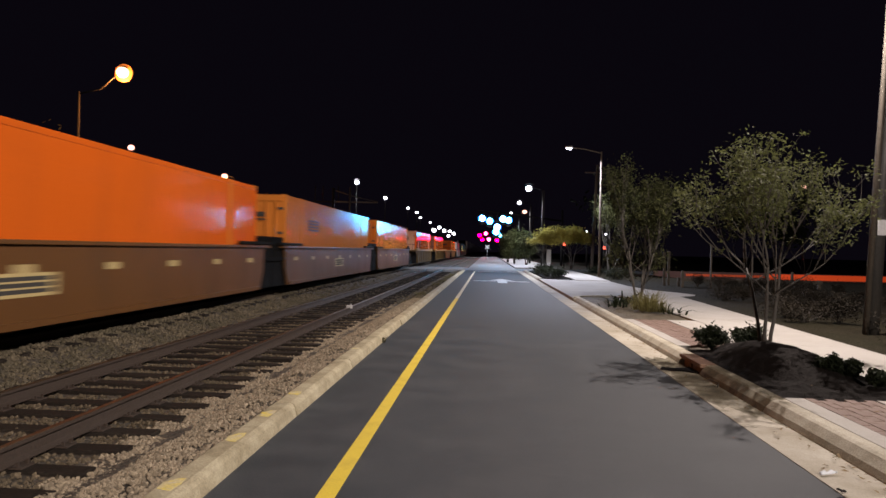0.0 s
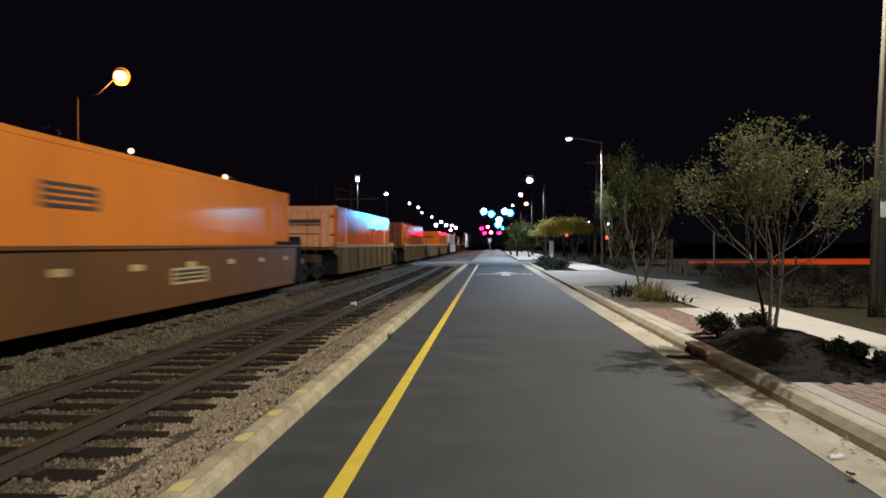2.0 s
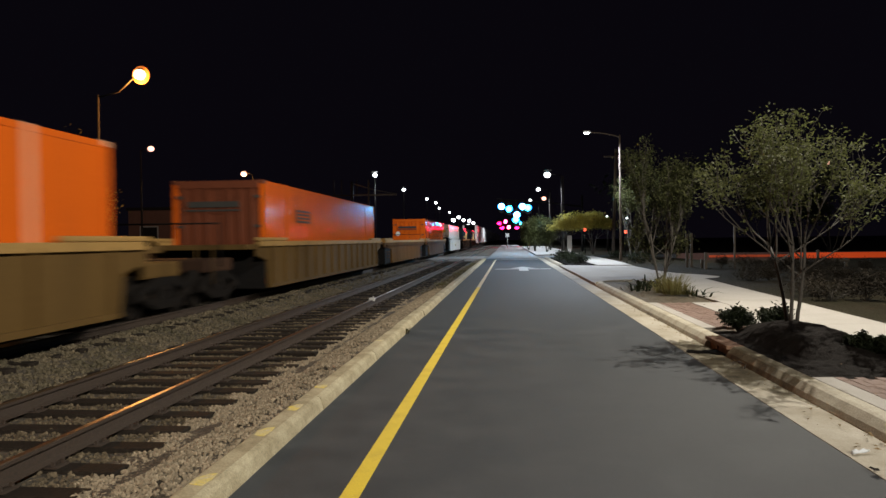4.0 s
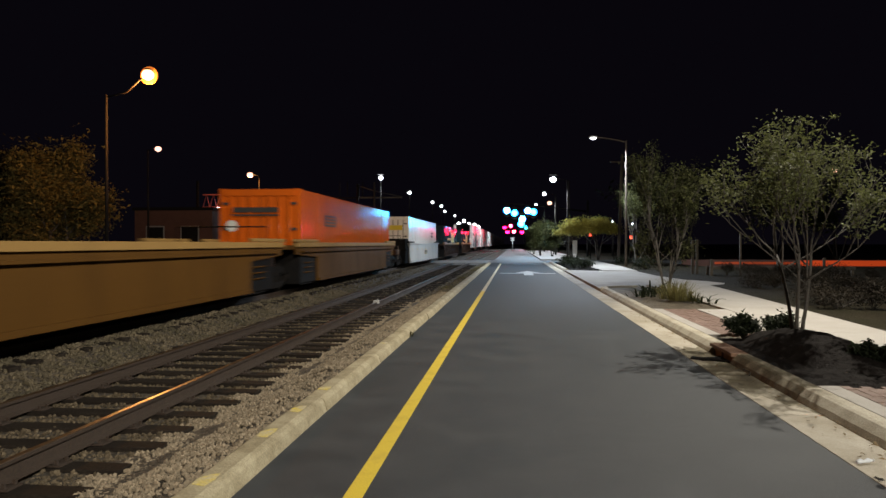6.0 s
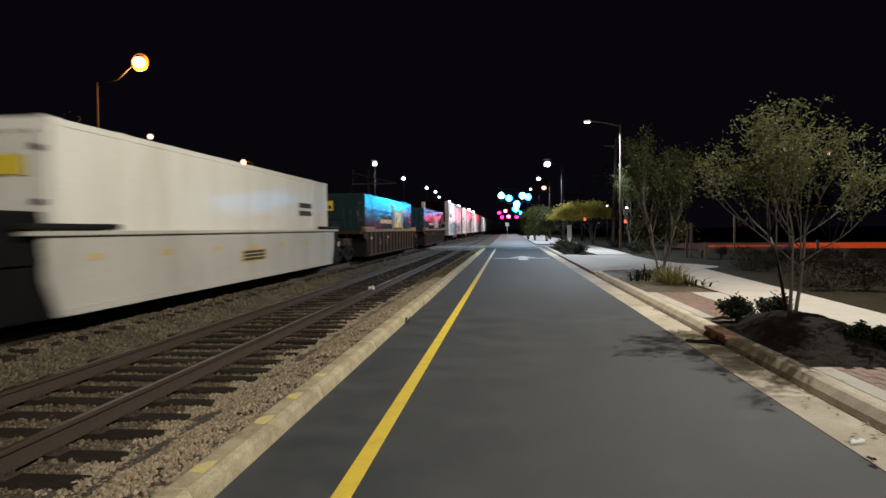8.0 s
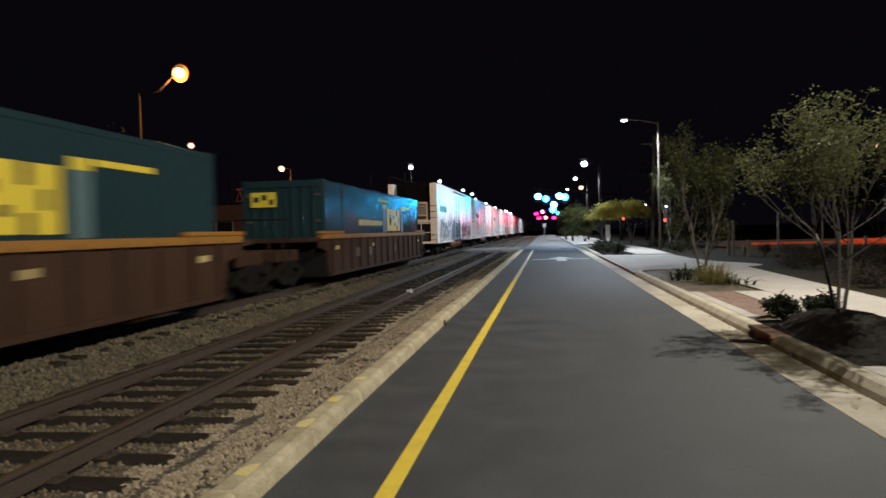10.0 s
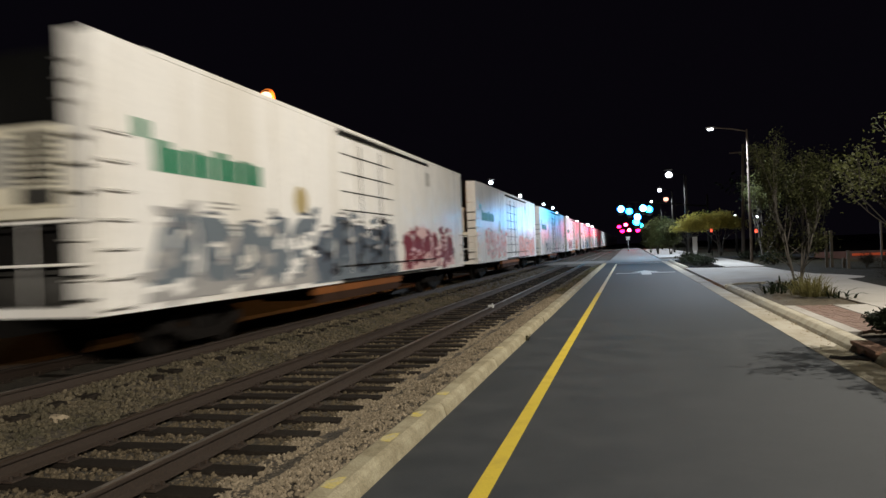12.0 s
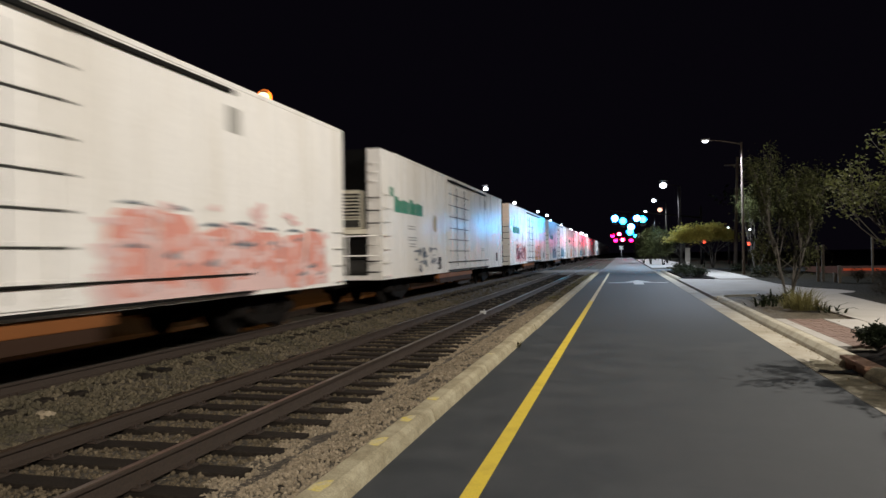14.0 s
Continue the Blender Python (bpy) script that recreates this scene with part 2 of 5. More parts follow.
    if at:
        ob.location = at
    if label:
        ob["label"] = label
    return ob


def share(name, me, parent, at, turn=0.0):
    ob = new(name, me)
    ob.parent = parent
    ob.location, ob.rotation_euler = at, (0, 0, turn)
    return ob


def thing(name, at, label, category, group="", turn=0.0):
    ob = new(name)
    ob.empty_display_size = 0.2
    ob.location, ob.rotation_euler = at, (0, 0, turn)
    return tagged(ob, label, category, group)


def box(bm, x0, x1, y0, y1, z0, z1, bevel=0.0):
    r = bmesh.ops.create_cube(bm, size=1)
    for v in r["verts"]:
        v.co = ((x0 + x1) / 2 + v.co.x * (x1 - x0), (y0 + y1) / 2 + v.co.y * (y1 - y0), (z0 + z1) / 2 + v.co.z * (z1 - z0))
    if bevel:
        edges = list({e for v in r["verts"] for e in v.link_edges})
        bmesh.ops.bevel(bm, geom=edges, offset=bevel, segments=2, affect="EDGES", profile=0.6)
    return bm


def tube(bm, points, radii, n=8, close=True):
    """A round bar along points."""
    rings = []
    for i, p in enumerate(points):
        p = Vector(p)
        a = Vector(points[max(i - 1, 0)])
        b = Vector(points[min(i + 1, len(points) - 1)])
        d = (b - a).normalized()
        s = d.cross(Vector((0.31, 0.17, 0.93) if abs(d.z) < 0.8 else (0.9, 0.3, 0.1))).normalized()
        w = d.cross(s)
        r = radii[i] if isinstance(radii, (list, tuple)) else radii
        rings.append([bm.verts.new(p + r * (s * math.cos(k * math.tau / n) + w * math.sin(k * math.tau / n))) for k in range(n)])
    for a, b in zip(rings, rings[1:]):
        for k in range(n):
            f = bm.faces.new((a[k], a[(k + 1) % n], b[(k + 1) % n], b[k]))
            f.smooth = True
    if close:
        bm.faces.new(rings[0][::-1])
        bm.faces.new(rings[-1])
    return bm


def prism(bm, outline, z0, z1):
    """A slab from an outline in x, y."""
    lo = [bm.verts.new((x, y, z0)) for x, y in outline]
    hi = [bm.verts.new((x, y, z1)) for x, y in outline]
    bm.faces.new(lo[::-1])
    bm.faces.new(hi)
    for i in range(len(lo)):
        j = (i + 1) % len(lo)
        bm.faces.new((lo[i], lo[j], hi[j], hi[i]))
    bmesh.ops.recalc_face_normals(bm, faces=bm.faces)
    return bm


def profile(bm, outline, y0, y1):
    """A bar along y from an outline in x, z."""
    a = [bm.verts.new((x, y0, z)) for x, z in outline]
    b = [bm.verts.new((x, y1, z)) for x, z in outline]
    bm.faces.new(a)
    bm.faces.new(b[::-1])
    for i in range(len(a)):
        j = (i + 1) % len(a)
        bm.faces.new((a[j], a[i], b[i], b[j]))
    bmesh.ops.recalc_face_normals(bm, faces=bm.faces)
    return bm


def B():
    return bmesh.new()


def built(verts, faces, name, mat):
    me = bpy.data.meshes.new(name)
    me.from_pydata(verts, [], faces)
    me.materials.append(mat)
    me.update()
    return me

# ---- ground, road, kerbs, paths ----
RAIL_NEAR_X, RAIL_NEAR_Z = -4.475, 0.03      # the empty track beside the road
RAIL_FAR_X, RAIL_FAR_Z = -7.9, 0.20          # the track of the train
KERB_Z = 0.13

ground = tagged(part("ground", box(B(), -900, 900, -400, 1500, -1.2, -0.30), EARTH), "dark bare earth far beyond road and tracks", "ground", kind="structure")
road = tagged(part("road", box(B(), -1.86, 2.62, -300, 62.0, -0.28, 0.0), ASPHALT), "smooth dark grey asphalt road beside the tracks", "road", kind="structure")
cross = tagged(part("road", box(B(), -60, -1.865, 61.5, 70.5, -0.28, 0.015), PALE_ROAD), "grey asphalt side street over the level crossing", "road", kind="structure")
cross_r = tagged(part("road", box(B(), 2.63, 90, 63.0, 71.5, -0.28, -0.004), ASPHALT), "grey asphalt side street leaving the crossing", "road", kind="structure")
far_road = tagged(part("road", box(B(), -1.86, 2.62, 62.004, 420, -0.28, -0.002), PALE_ROAD), "pale road beyond the level crossing", "road", kind="structure")
part("yellow_line", box(B(), -1.10, -0.975, -40, 25.0, -0.01, 0.005), YELLOW, road, "solid yellow edge line")
part("yellow_line", box(B(), -1.10, -0.975, 25.004, 59.2, -0.01, 0.005), LAMPLIT_LINE, road, "edge line coloured pale for the far lamplight")
part("stop_line", box(B(), -0.97, 2.35, 58.9, 59.3, -0.01, 0.005), WHITE_LINE, road, "thin white stop line")
part("white_bar", box(B(), -0.75, 2.3, 40.0, 40.45, -0.01, 0.005), WHITE_LINE, road, "white bar across the lane")
bm = prism(B(), [(0.55, 38.0), (1.05, 38.0), (1.05, 41.0), (1.5, 41.0), (0.8, 43.5), (0.1, 41.0), (0.55, 41.0)], -0.01, 0.007)
part("lane_arrow", bm, WHITE_LINE, road, "white lane arrow")

# ballast: one undulating bed under both tracks
def ballast_height(x, y):
    base = -0.185
    if x > -2.9:
        base = -0.185 + min((x + 2.9) / 0.5, 1) * 0.21
    if x < -5.9:
        base = -0.185 + min((-5.9 - x) / 0.9, 1) * 0.215
    if x < -9.6:
        base = 0.04 - min((-9.6 - x) / 1.5, 1) * 0.2
    return base + 0.035 * noise.noise(Vector((x * 1.7, y * 1.7, 3.0))) + 0.02 * noise.noise(Vector((x * 6, y * 6, 9.0)))

xs = [-2.06, -2.25, -2.5, -2.8, -3.1, -3.5, -4.0, -4.5, -5.0, -5.4, -5.8, -6.1, -6.4, -6.7, -7.0, -7.5, -8.2, -9, -9.6, -10.4, -11.5]
ys = [-280, -150, -60, -20, -8] + [i * 0.5 for i in range(0, 81)] + [41 + 1.5 * i for i in range(14)]
verts = [(x, y, ballast_height(x, y)) for y in ys for x in xs]
k = len(xs)
faces = [(j * k + i, j * k + i + 1, (j + 1) * k + i + 1, (j + 1) * k + i)[::-1] for j in range(len(ys) - 1) for i in range(k - 1)]
ballast = tagged(new("ballast_bed", built(verts, faces, "ballast_bed", BALLAST)), "pale grey-brown crushed stone ballast under the tracks", "ballast", kind="structure")
far_bed = tagged(part("ballast_bed", box(B(), -11.5, -2.06, 70.6, 600, -0.3, -0.10), BALLAST), "ballast bed beyond the level crossing", "ballast", kind="structure")

# loose stones, three shapes, all along the near stretch
def stone_shape(rng):
    pts = [(1, 0, 0), (-1, 0, 0), (0, 1, 0), (0, -1, 0), (0, 0, 1), (0, 0, -1), (0.6, 0.6, 0.5), (-0.6, 0.55, 0.45)]
    fs = [(0, 6, 4), (6, 2, 4), (2, 7, 4), (7, 1, 4), (1, 3, 4), (3, 0, 4), (0, 2, 6), (2, 1, 7), (2, 0, 5), (1, 2, 5), (3, 1, 5), (0, 3, 5)]
    return [Vector(p) * rng.uniform(0.75, 1.2) for p in pts], fs

rng = random.Random(4)
shapes = [stone_shape(rng) for _ in range(12)]
verts, faces = [], []
TIE_STEP, TIE_FIRST = 0.591, 1.464
def scatter(count, x0, x1, y0, y1, small, large, sink=0.3):
    for _ in range(count):
        x = rng.uniform(x0, x1)
        y = y0 + (y1 - y0) * rng.random() ** 1.5
        s = rng.uniform(small, large)
        if abs(x - RAIL_NEAR_X) < 1.36 and abs((y - TIE_FIRST + TIE_STEP / 2) % TIE_STEP - TIE_STEP / 2) < 0.135 and rng.random() < 0.96:
            continue
        v, f = shapes[rng.randrange(12)]
        turn = Euler((rng.uniform(0, 6), rng.uniform(0, 6), rng.uniform(0, 6))).to_matrix()
        z = ballast_height(x, y) + s * sink
        o = len(verts)
        verts.extend([tuple(Vector((x, y, z)) + turn @ (p * s)) for p in v])
        faces.extend([tuple(o + i for i in q) for q in f])

scatter(26000, -3.25, -2.06, 1.0, 24, 0.008, 0.025)
scatter(6000, -3.3, -2.75, 1.0, 16, 0.010, 0.026, 0.5)
stones = tagged(new("ballast_stones", built(verts, faces, "ballast_stones", STONE)), "loose pale angular ballast stones along the kerb", "ballast", kind="stuff")
verts, faces = [], []
scatter(26000, -5.75, -3.25, 1.0, 24, 0.010, 0.027, 0.4)
mid_stones = tagged(new("ballast_stones", built(verts, faces, "ballast_stones", STONE_MID)), "dusty tan ballast stones between the wooden ties", "ballast", kind="stuff")
verts, faces = [], []
scatter(12000, -7.0, -5.6, 4.5, 26, 0.013, 0.042)
scatter(4000, -9.6, -2.06, 24, 50, 0.03, 0.055)
dark_stones = tagged(new("ballast_stones", built(verts, faces, "ballast_stones", STONE_DARK)), "grimy angular grey and brown ballast stones", "ballast", kind="stuff")


def rail(parent, x, z, y0, y1):
    """A flat-bottom rail: rusty foot and web, and a worn head."""
    h = z - 0.16
    o = [(-0.07, h), (0.07, h), (0.07, h + 0.012), (0.012, h + 0.03), (0.009, h + 0.115), (0.036, h + 0.125), (0.036, h + 0.152), (-0.036, h + 0.152), (-0.036, h + 0.125), (-0.009, h + 0.115), (-0.012, h + 0.03), (-0.07, h + 0.012)]
    r = part("rail", profile(B(), [(x + a, b) for a, b in o], y0, y1), RUST, parent)
    part("rail_head", profile(B(), [(x - 0.033, h + 0.153), (x + 0.033, h + 0.153), (x + 0.026, z), (x - 0.026, z)], y0, y1), RAILHEAD if abs(x - RAIL_FAR_X) < 1 else RAILHEAD_DULL, r)


RAILHEAD_DULL = material("dull_rail_head", (0.062, 0.042, 0.028), 0.3, metal=0.5, vary=0.2, grain=50, stain=2.2, bump=0.15, dirt=(0.07, 0.045, 0.03))


def track(x, z, half, y0, y1, ty0, ty1, label):
    t = tagged(new("railway_track"), label, "railway track", kind="structure")
    for s in (-half, half):
        rail(t, x + s, z, y0, y1)
    bm = box(B(), -1.36, 1.36, -0.115, 0.115, -0.17, 0.0, 0.012)
    me = bpy.data.meshes.new("tie")
    bm.to_mesh(me)
    bm.free()
    me.materials.append(TIE)
    plate = bpy.data.meshes.new("tie_plate")
    bm = box(B(), -0.16, 0.16, -0.085, 0.085, 0, 0.016)
    for px, py in ((-0.11, 0.05), (0.11, -0.05), (0.12, 0.055)):
        box(bm, px - 0.012, px + 0.012, py - 0.012, py + 0.012, 0.016, 0.05)
    bm.to_mesh(plate)
    bm.free()
    plate.materials.append(RUST)
    y = ty0 - 26 * TIE_STEP
    while y < ty1:
        o = share("tie", me, t, (x + rng.uniform(-0.06, 0.06), y + rng.uniform(-0.03, 0.03), z - 0.172 + rng.uniform(-0.012, 0.008)), rng.uniform(-0.025, 0.025))
        if y < 22:
            for s in (-half, half):
                share("tie_plate", plate, o, (x + s - o.location.x, 0, 0.002))
        y += TIE_STEP
    return t


track(RAIL_NEAR_X, RAIL_NEAR_Z, 0.695, -280, 600, TIE_FIRST, 61, "empty rusty track on dark wooden ties in ballast")
track(RAIL_FAR_X, RAIL_FAR_Z, 0.755, -280, 600, 3.0, 61, "train's track on dark wooden ties in ballast")
crossing = tagged(part("level_crossing_panel", box(B(), -9.2, -2.2, 61.6, 70.4, -0.2, 0.022), PATH), "pale worn concrete level crossing panels between rails", "crossing", kind="structure")

# the kerb between road and ballast, in cast lengths
kerb_left = tagged(new("kerb_left"), "cream concrete kerb with worn yellow paint marks", "kerb", kind="structure")
o = [(-2.07, -0.28), (-1.825, -0.28), (-1.83, 0.0), (-1.855, 0.088), (-1.872, 0.115), (-1.905, KERB_Z), (-2.035, KERB_Z), (-2.07, 0.11)]
bm = B()
profile(bm, o, 0.009, 2.891)
me_kerb = bpy.data.meshes.new("kerb_length")
bm.to_mesh(me_kerb)
bm.free()
me_kerb.materials.append(CONCRETE)
for i in range(-14, 20):
    share("kerb_length", me_kerb, kerb_left, (rng.uniform(-0.008, 0.008), 1.2 + 2.9 * i, rng.uniform(-0.002, 0.002)), rng.uniform(-0.002, 0.002))
KERB_PAINT = material("worn_yellow_kerb_paint", (0.62, 0.49, 0.06), 0.8, vary=0.2, grain=60, stain=9, bump=0.3, dirt=(0.47, 0.42, 0.30), dirt_at=0.48, dirt_amount=1.0)
for y, w in ((4.4, 0.22), (5.55, 0.25), (6.4, 0.24), (7.4, 0.14), (10.9, 0.12)):
    bm = prism(B(), [(-2.02 + 0.015 * math.sin(5 * y), y), (-1.925, y - 0.03), (-1.91, y + w * 0.5), (-1.925, y + w), (-1.98, y + w * 0.9), (-2.03, y + w * 0.5)], KERB_Z - 0.004, KERB_Z + 0.0035)
    part("paint_mark", bm, KERB_PAINT, kerb_left, "worn yellow paint mark")

# right: gutter pan, kerb, beds, footpath
gutter = tagged(new("gutter"), "pale stained concrete gutter pan along the kerb", "gutter", kind="structure")
for i in range(-6, 21):
    y0 = 1.3 + 3.0 * i
    bm = B()
    profile(bm, [(2.5, -0.25), (2.98, -0.25), (2.98, -0.012), (2.5, 0.006)], y0 + 0.006, y0 + 2.994)
    part("gutter_slab", bm, GUTTER, gutter)
kerb_right = tagged(new("kerb_right"), "pale concrete kerb with a storm drain inlet", "kerb", kind="structure")
KO = [(2.975, -0.25), (3.22, -0.25), (3.22, KERB_Z), (3.11, KERB_Z), (3.07, KERB_Z - 0.012), (3.0, 0.05), (2.975, 0.0)]
for y0, y1 in [(-16 + 3 * i, -13.006 + 3 * i) for i in range(7)] + [(5.0, 7.994), (8.0, 10.35), (11.45, 14.394), (14.4, 17.394), (17.4, 20.394), (20.4, 23.394), (23.4, 25.494)] + [(43.5 + 3 * i, 46.494 + 3 * i) for i in range(6)]:
    part("kerb_length", profile(B(), KO, y0, y1), STAINED_SHADED if y0 == 8.0 else KERB_PALE, kerb_right)
for k in range(5):
    a0, a1 = math.pi - k * math.pi / 10, math.pi - (k + 1) * math.pi / 10 + 0.006
    ring = [(4.45 + r * math.cos(a), 25.5 + r * math.sin(a)) for r, a in ((1.45, a0), (1.45, (a0 + a1) / 2), (1.45, a1), (1.24, a1), (1.24, (a0 + a1) / 2), (1.24, a0))]
    part("kerb_length", prism(B(), ring, -0.25, KERB_Z), KERB_PALE, kerb_right, "curved kerb return")
INLET = material("inlet_rust", (0.16, 0.085, 0.05), 0.8, vary=0.3, grain=30, stain=6, bump=0.4, dirt=(0.07, 0.04, 0.03))
part("inlet_lintel", box(B(), 2.985, 3.22, 10.351, 11.449, 0.085, KERB_Z + 0.006, 0.01), INLET, kerb_right, "rusty iron drain lintel")
part("inlet_throat", box(B(), 3.06, 3.22, 10.351, 11.449, -0.24, 0.084), INLET, kerb_right, "rusty drain throat")
part("inlet_bar", box(B(), 3.0, 3.03, 10.86, 10.9, -0.1, 0.084), INLET, kerb_right)
# Gutter patch by the drain: real stain plus painted tree shade
apron_mesh = prism(B(), [(2.503, 8.5), (2.58, 8.05), (2.68, 8.2), (2.8, 7.7), (2.88, 7.75), (2.974, 7.2), (2.974, 12.1), (2.86, 11.8), (2.72, 12.0), (2.6, 11.5), (2.503, 11.6)], -0.05, 0.0)
for v in apron_mesh.verts:
    if v.co.z > -0.01:
        v.co.z = 0.0075 - 0.0375 * (v.co.x - 2.5)
# Thin near-black wedge laid across the gutter at the inlet
part("inlet_debris", prism(B(), [(2.5, 10.62), (2.66, 10.52), (2.8, 10.56), (2.99, 10.42), (3.0, 10.95), (2.9, 10.82), (2.7, 10.78), (2.58, 10.86)], -0.03, 0.012), MULCH, gutter, "thin dark wedge across the gutter at the drain")
part("inlet_apron", apron_mesh, STAINED_SHADED, gutter, "stained concrete at the drain, darkened for tree shade")

path = tagged(new("footpath"), "pale smooth concrete footpath in broad slabs", "footpath", kind="structure")
def path_edge(y):
    return 6.12 + 0.05 * (y - 8)
for i in range(-6, 11):
    y0 = 3.3 + 2.4 * i
    y1 = y0 + 2.392
    if y1 > 28.1:
        continue
    bm = prism(B(), [(4.87, y0), (path_edge(y0), y0), (path_edge(y1), y1), (4.87, y1)], -0.2, KERB_Z + 0.01)
    part("slab", bm, PATH, path)
# concrete apron that crosses from the road to the path, with rounded ends
apron = [(2.985, 25.55), (3.08, 26.05), (3.25, 26.4), (3.6, 26.75), (4.0, 26.92), (4.45, 26.97), (4.88, 26.97), (4.88, 27.8), (7.1, 27.9), (7.9, 28.6), (8.3, 29.6), (8.0, 31.0), (7.3, 32.5), (6.9, 36), (6.9, 41.5), (4.6, 42.4), (3.4, 43.2), (2.985, 43.4)]
part("slab", prism(B(), apron, -0.2, 0.085), PATH, path)
part("slab", prism(B(), [(5.05, 41.9), (6.9, 41.6), (7.2, 50), (7.2, 62.8), (5.05, 62.8)], -0.2, 0.12), PATH, path)
part("slab", prism(B(), [(2.7, 71.6), (7.2, 71.6), (7.6, 160), (2.7, 160)], -0.2, 0.10), PATH, path)

verge = tagged(part("verge", prism(B(), [(path_edge(-20) + 0.02, -20), (60, -20), (60, 50.0), (13, 50.0), (12, 62.8), (7.25, 62.8), (7.25, 50), (6.95, 41.6), (6.95, 36), (7.35, 32.5), (8.05, 31.0), (8.35, 29.6), (7.95, 28.6), (7.15, 27.9), (path_edge(27.8) + 0.02, 27.8)], -0.28, 0.09), EARTH), "dark planted verge of earth and leaf litter", "verge", kind="structure")
sub = tagged(part("planting_strip", box(B(), 3.225, 4.865, -15, 25.49, -0.28, 0.08), DRY), "narrow strip of dry bare soil behind the kerb", "verge", kind="structure")
island = tagged(part("planting_strip", box(B(), 3.505, 5.04, 43.6, 61.4, -0.28, 0.10), MULCH), "mulched planting island with low bushes", "verge", kind="structure")

def bed(name, x0, x1, y0, y1, height, label, mat, cx=None, cy=None):
    """A mounded bed with a rough surface."""
    nx, ny = 20, 48
    vs, fs = [], []
    for j in range(ny + 1):
        for i in range(nx + 1):
            x, y = x0 + (x1 - x0) * i / nx, y0 + (y1 - y0) * j / ny
            e = min(1, 6 * min(i, nx - i) / nx) * min(1, 8 * min(j, ny - j) / ny)
            d = math.hypot((x - (cx or (x0 + x1) / 2)) / 0.62, (y - (cy or (y0 + y1) / 2)) / 1.5)
            z = 0.085 + e * (0.03 + height * max(0, 1 - d * d * 0.6)) + e * 0.03 * noise.noise(Vector((x * 5, y * 5, 1))) + e * 0.015 * noise.noise(Vector((x * 17, y * 17, 1)))
            vs.append((x, y, z))
    for j in range(ny):
        for i in range(nx):
            a = j * (nx + 1) + i
            fs.append((a, a + 1, a + nx + 2, a + nx + 1))
    return tagged(new(name, built(vs, fs, name, mat)), label, "planting bed", kind="structure")

bed("mulch_bed", 3.235, 4.86, 8.2, 12.4, 0.26, "mounded dark bark mulch round the small tree", MULCH, 4.25, 10.9)
bed("soil_bed", 3.30, 4.95, 17.4, 26.2, 0.10, "low soil bed with a clump of grass", DRY)

strip = tagged(new("kerb_strip"), "pale concrete strip between kerb and pavers", "pavement", kind="structure")
for y0, y1 in ((-3.0, 0.19), (0.2, 3.39), (3.4, 5.69), (5.7, 8.1), (12.5, 14.79), (14.8, 17.3)):
    part("slab", box(B(), 3.226, 3.445, y0, y1, -0.2, KERB_Z + 0.003, 0.006), PATH, strip)
    part("slab", box(B(), 4.205, 4.866, y0, y1, -0.2, KERB_Z + 0.003, 0.006), PATH, strip)
# clay pavers: two patches laid in running bond behind the kerb
PAVE_ME = bpy.data.meshes.new("paver")
bm = box(B(), -0.049, 0.049, -0.099, 0.099, -0.06, 0.0, 0.004)
bm.to_mesh(PAVE_ME)
bm.free()
PAVE_ME.materials.append(PAVER)

# ---- plants ----
def leaf_mesh(centres, count, spread, size, seed, name, mat, flat=0.7):
    """Many small folded leaves round the given twig ends."""
    r = random.Random(seed)
    vs, fs = [], []
    for _ in range(count):
        c = centres[r.randrange(len(centres))]
        p = Vector(c) + Vector((r.gauss(0, spread), r.gauss(0, spread), r.gauss(0, spread * flat)))
        s = size * r.uniform(0.6, 1.3)
        m = Euler((r.uniform(-0.9, 0.9), r.uniform(-0.9, 0.9), r.uniform(0, 6.3))).to_matrix()
        o = len(vs)
        for q in ((-1, 0, 0), (0, -0.42, 0.12), (1, 0, -0.1), (0, 0.42, 0.12)):
            vs.append(tuple(p + m @ (Vector(q) * s)))
        fs += [(o, o + 1, o + 2), (o, o + 2, o + 3)]
    return built(vs, fs, name, mat)


def tree(at, height, spread, trunks, seed, label, mat, count, size, group="", crown=0.45, lean=(0, 0), cluster=0.16, name="tree", fan=1.0, keep=1.0, trunk_r=0.034, first=2):
    """Several slender trunks that fork upward into twigs with clumps of small leaves."""
    r = random.Random(seed)
    t = thing(name, at, label, "tree", group)
    bm, ends = B(), []

    def limb(p, d, length, rad, depth):
        pts, rs = [p], [rad]
        for i in range(4):
            d = (d + Vector((r.uniform(-0.16, 0.16), r.uniform(-0.16, 0.16), r.uniform(-0.02, 0.14)))).normalized()
            pts.append(pts[-1] + d * length / 4)
            rs.append(rad * (1 - 0.11 * (i + 1)))
        tube(bm, [tuple(q) for q in pts], rs, 7 if depth < 2 else 5)
        if depth >= first and r.random() < keep:
            for q in pts[2:]:
                if q.z > height * crown:
                    ends.append(q)
        if depth < 4:
            for _ in range(3 if depth in (1, 2) else 2):
                dd = (d + Vector((fan * r.uniform(-0.75, 0.75), fan * r.uniform(-0.75, 0.75), r.uniform(-0.15, 0.35)))).normalized()
                limb(pts[-1], dd, length * r.uniform(0.5, 0.72), rs[-1] * 0.66, depth + 1)

    for i in range(trunks):
        a = math.tau * i / trunks + r.uniform(-0.3, 0.3)
        d = Vector((math.cos(a) * spread * 0.42 + lean[0], math.sin(a) * spread * 0.42 + lean[1], 1)).normalized()
        limb(Vector((0.07 * math.cos(a), 0.07 * math.sin(a), -0.03)), d, height * 0.42, trunk_r * height / 3.6, 0)
    top = max(e.z for e in ends)
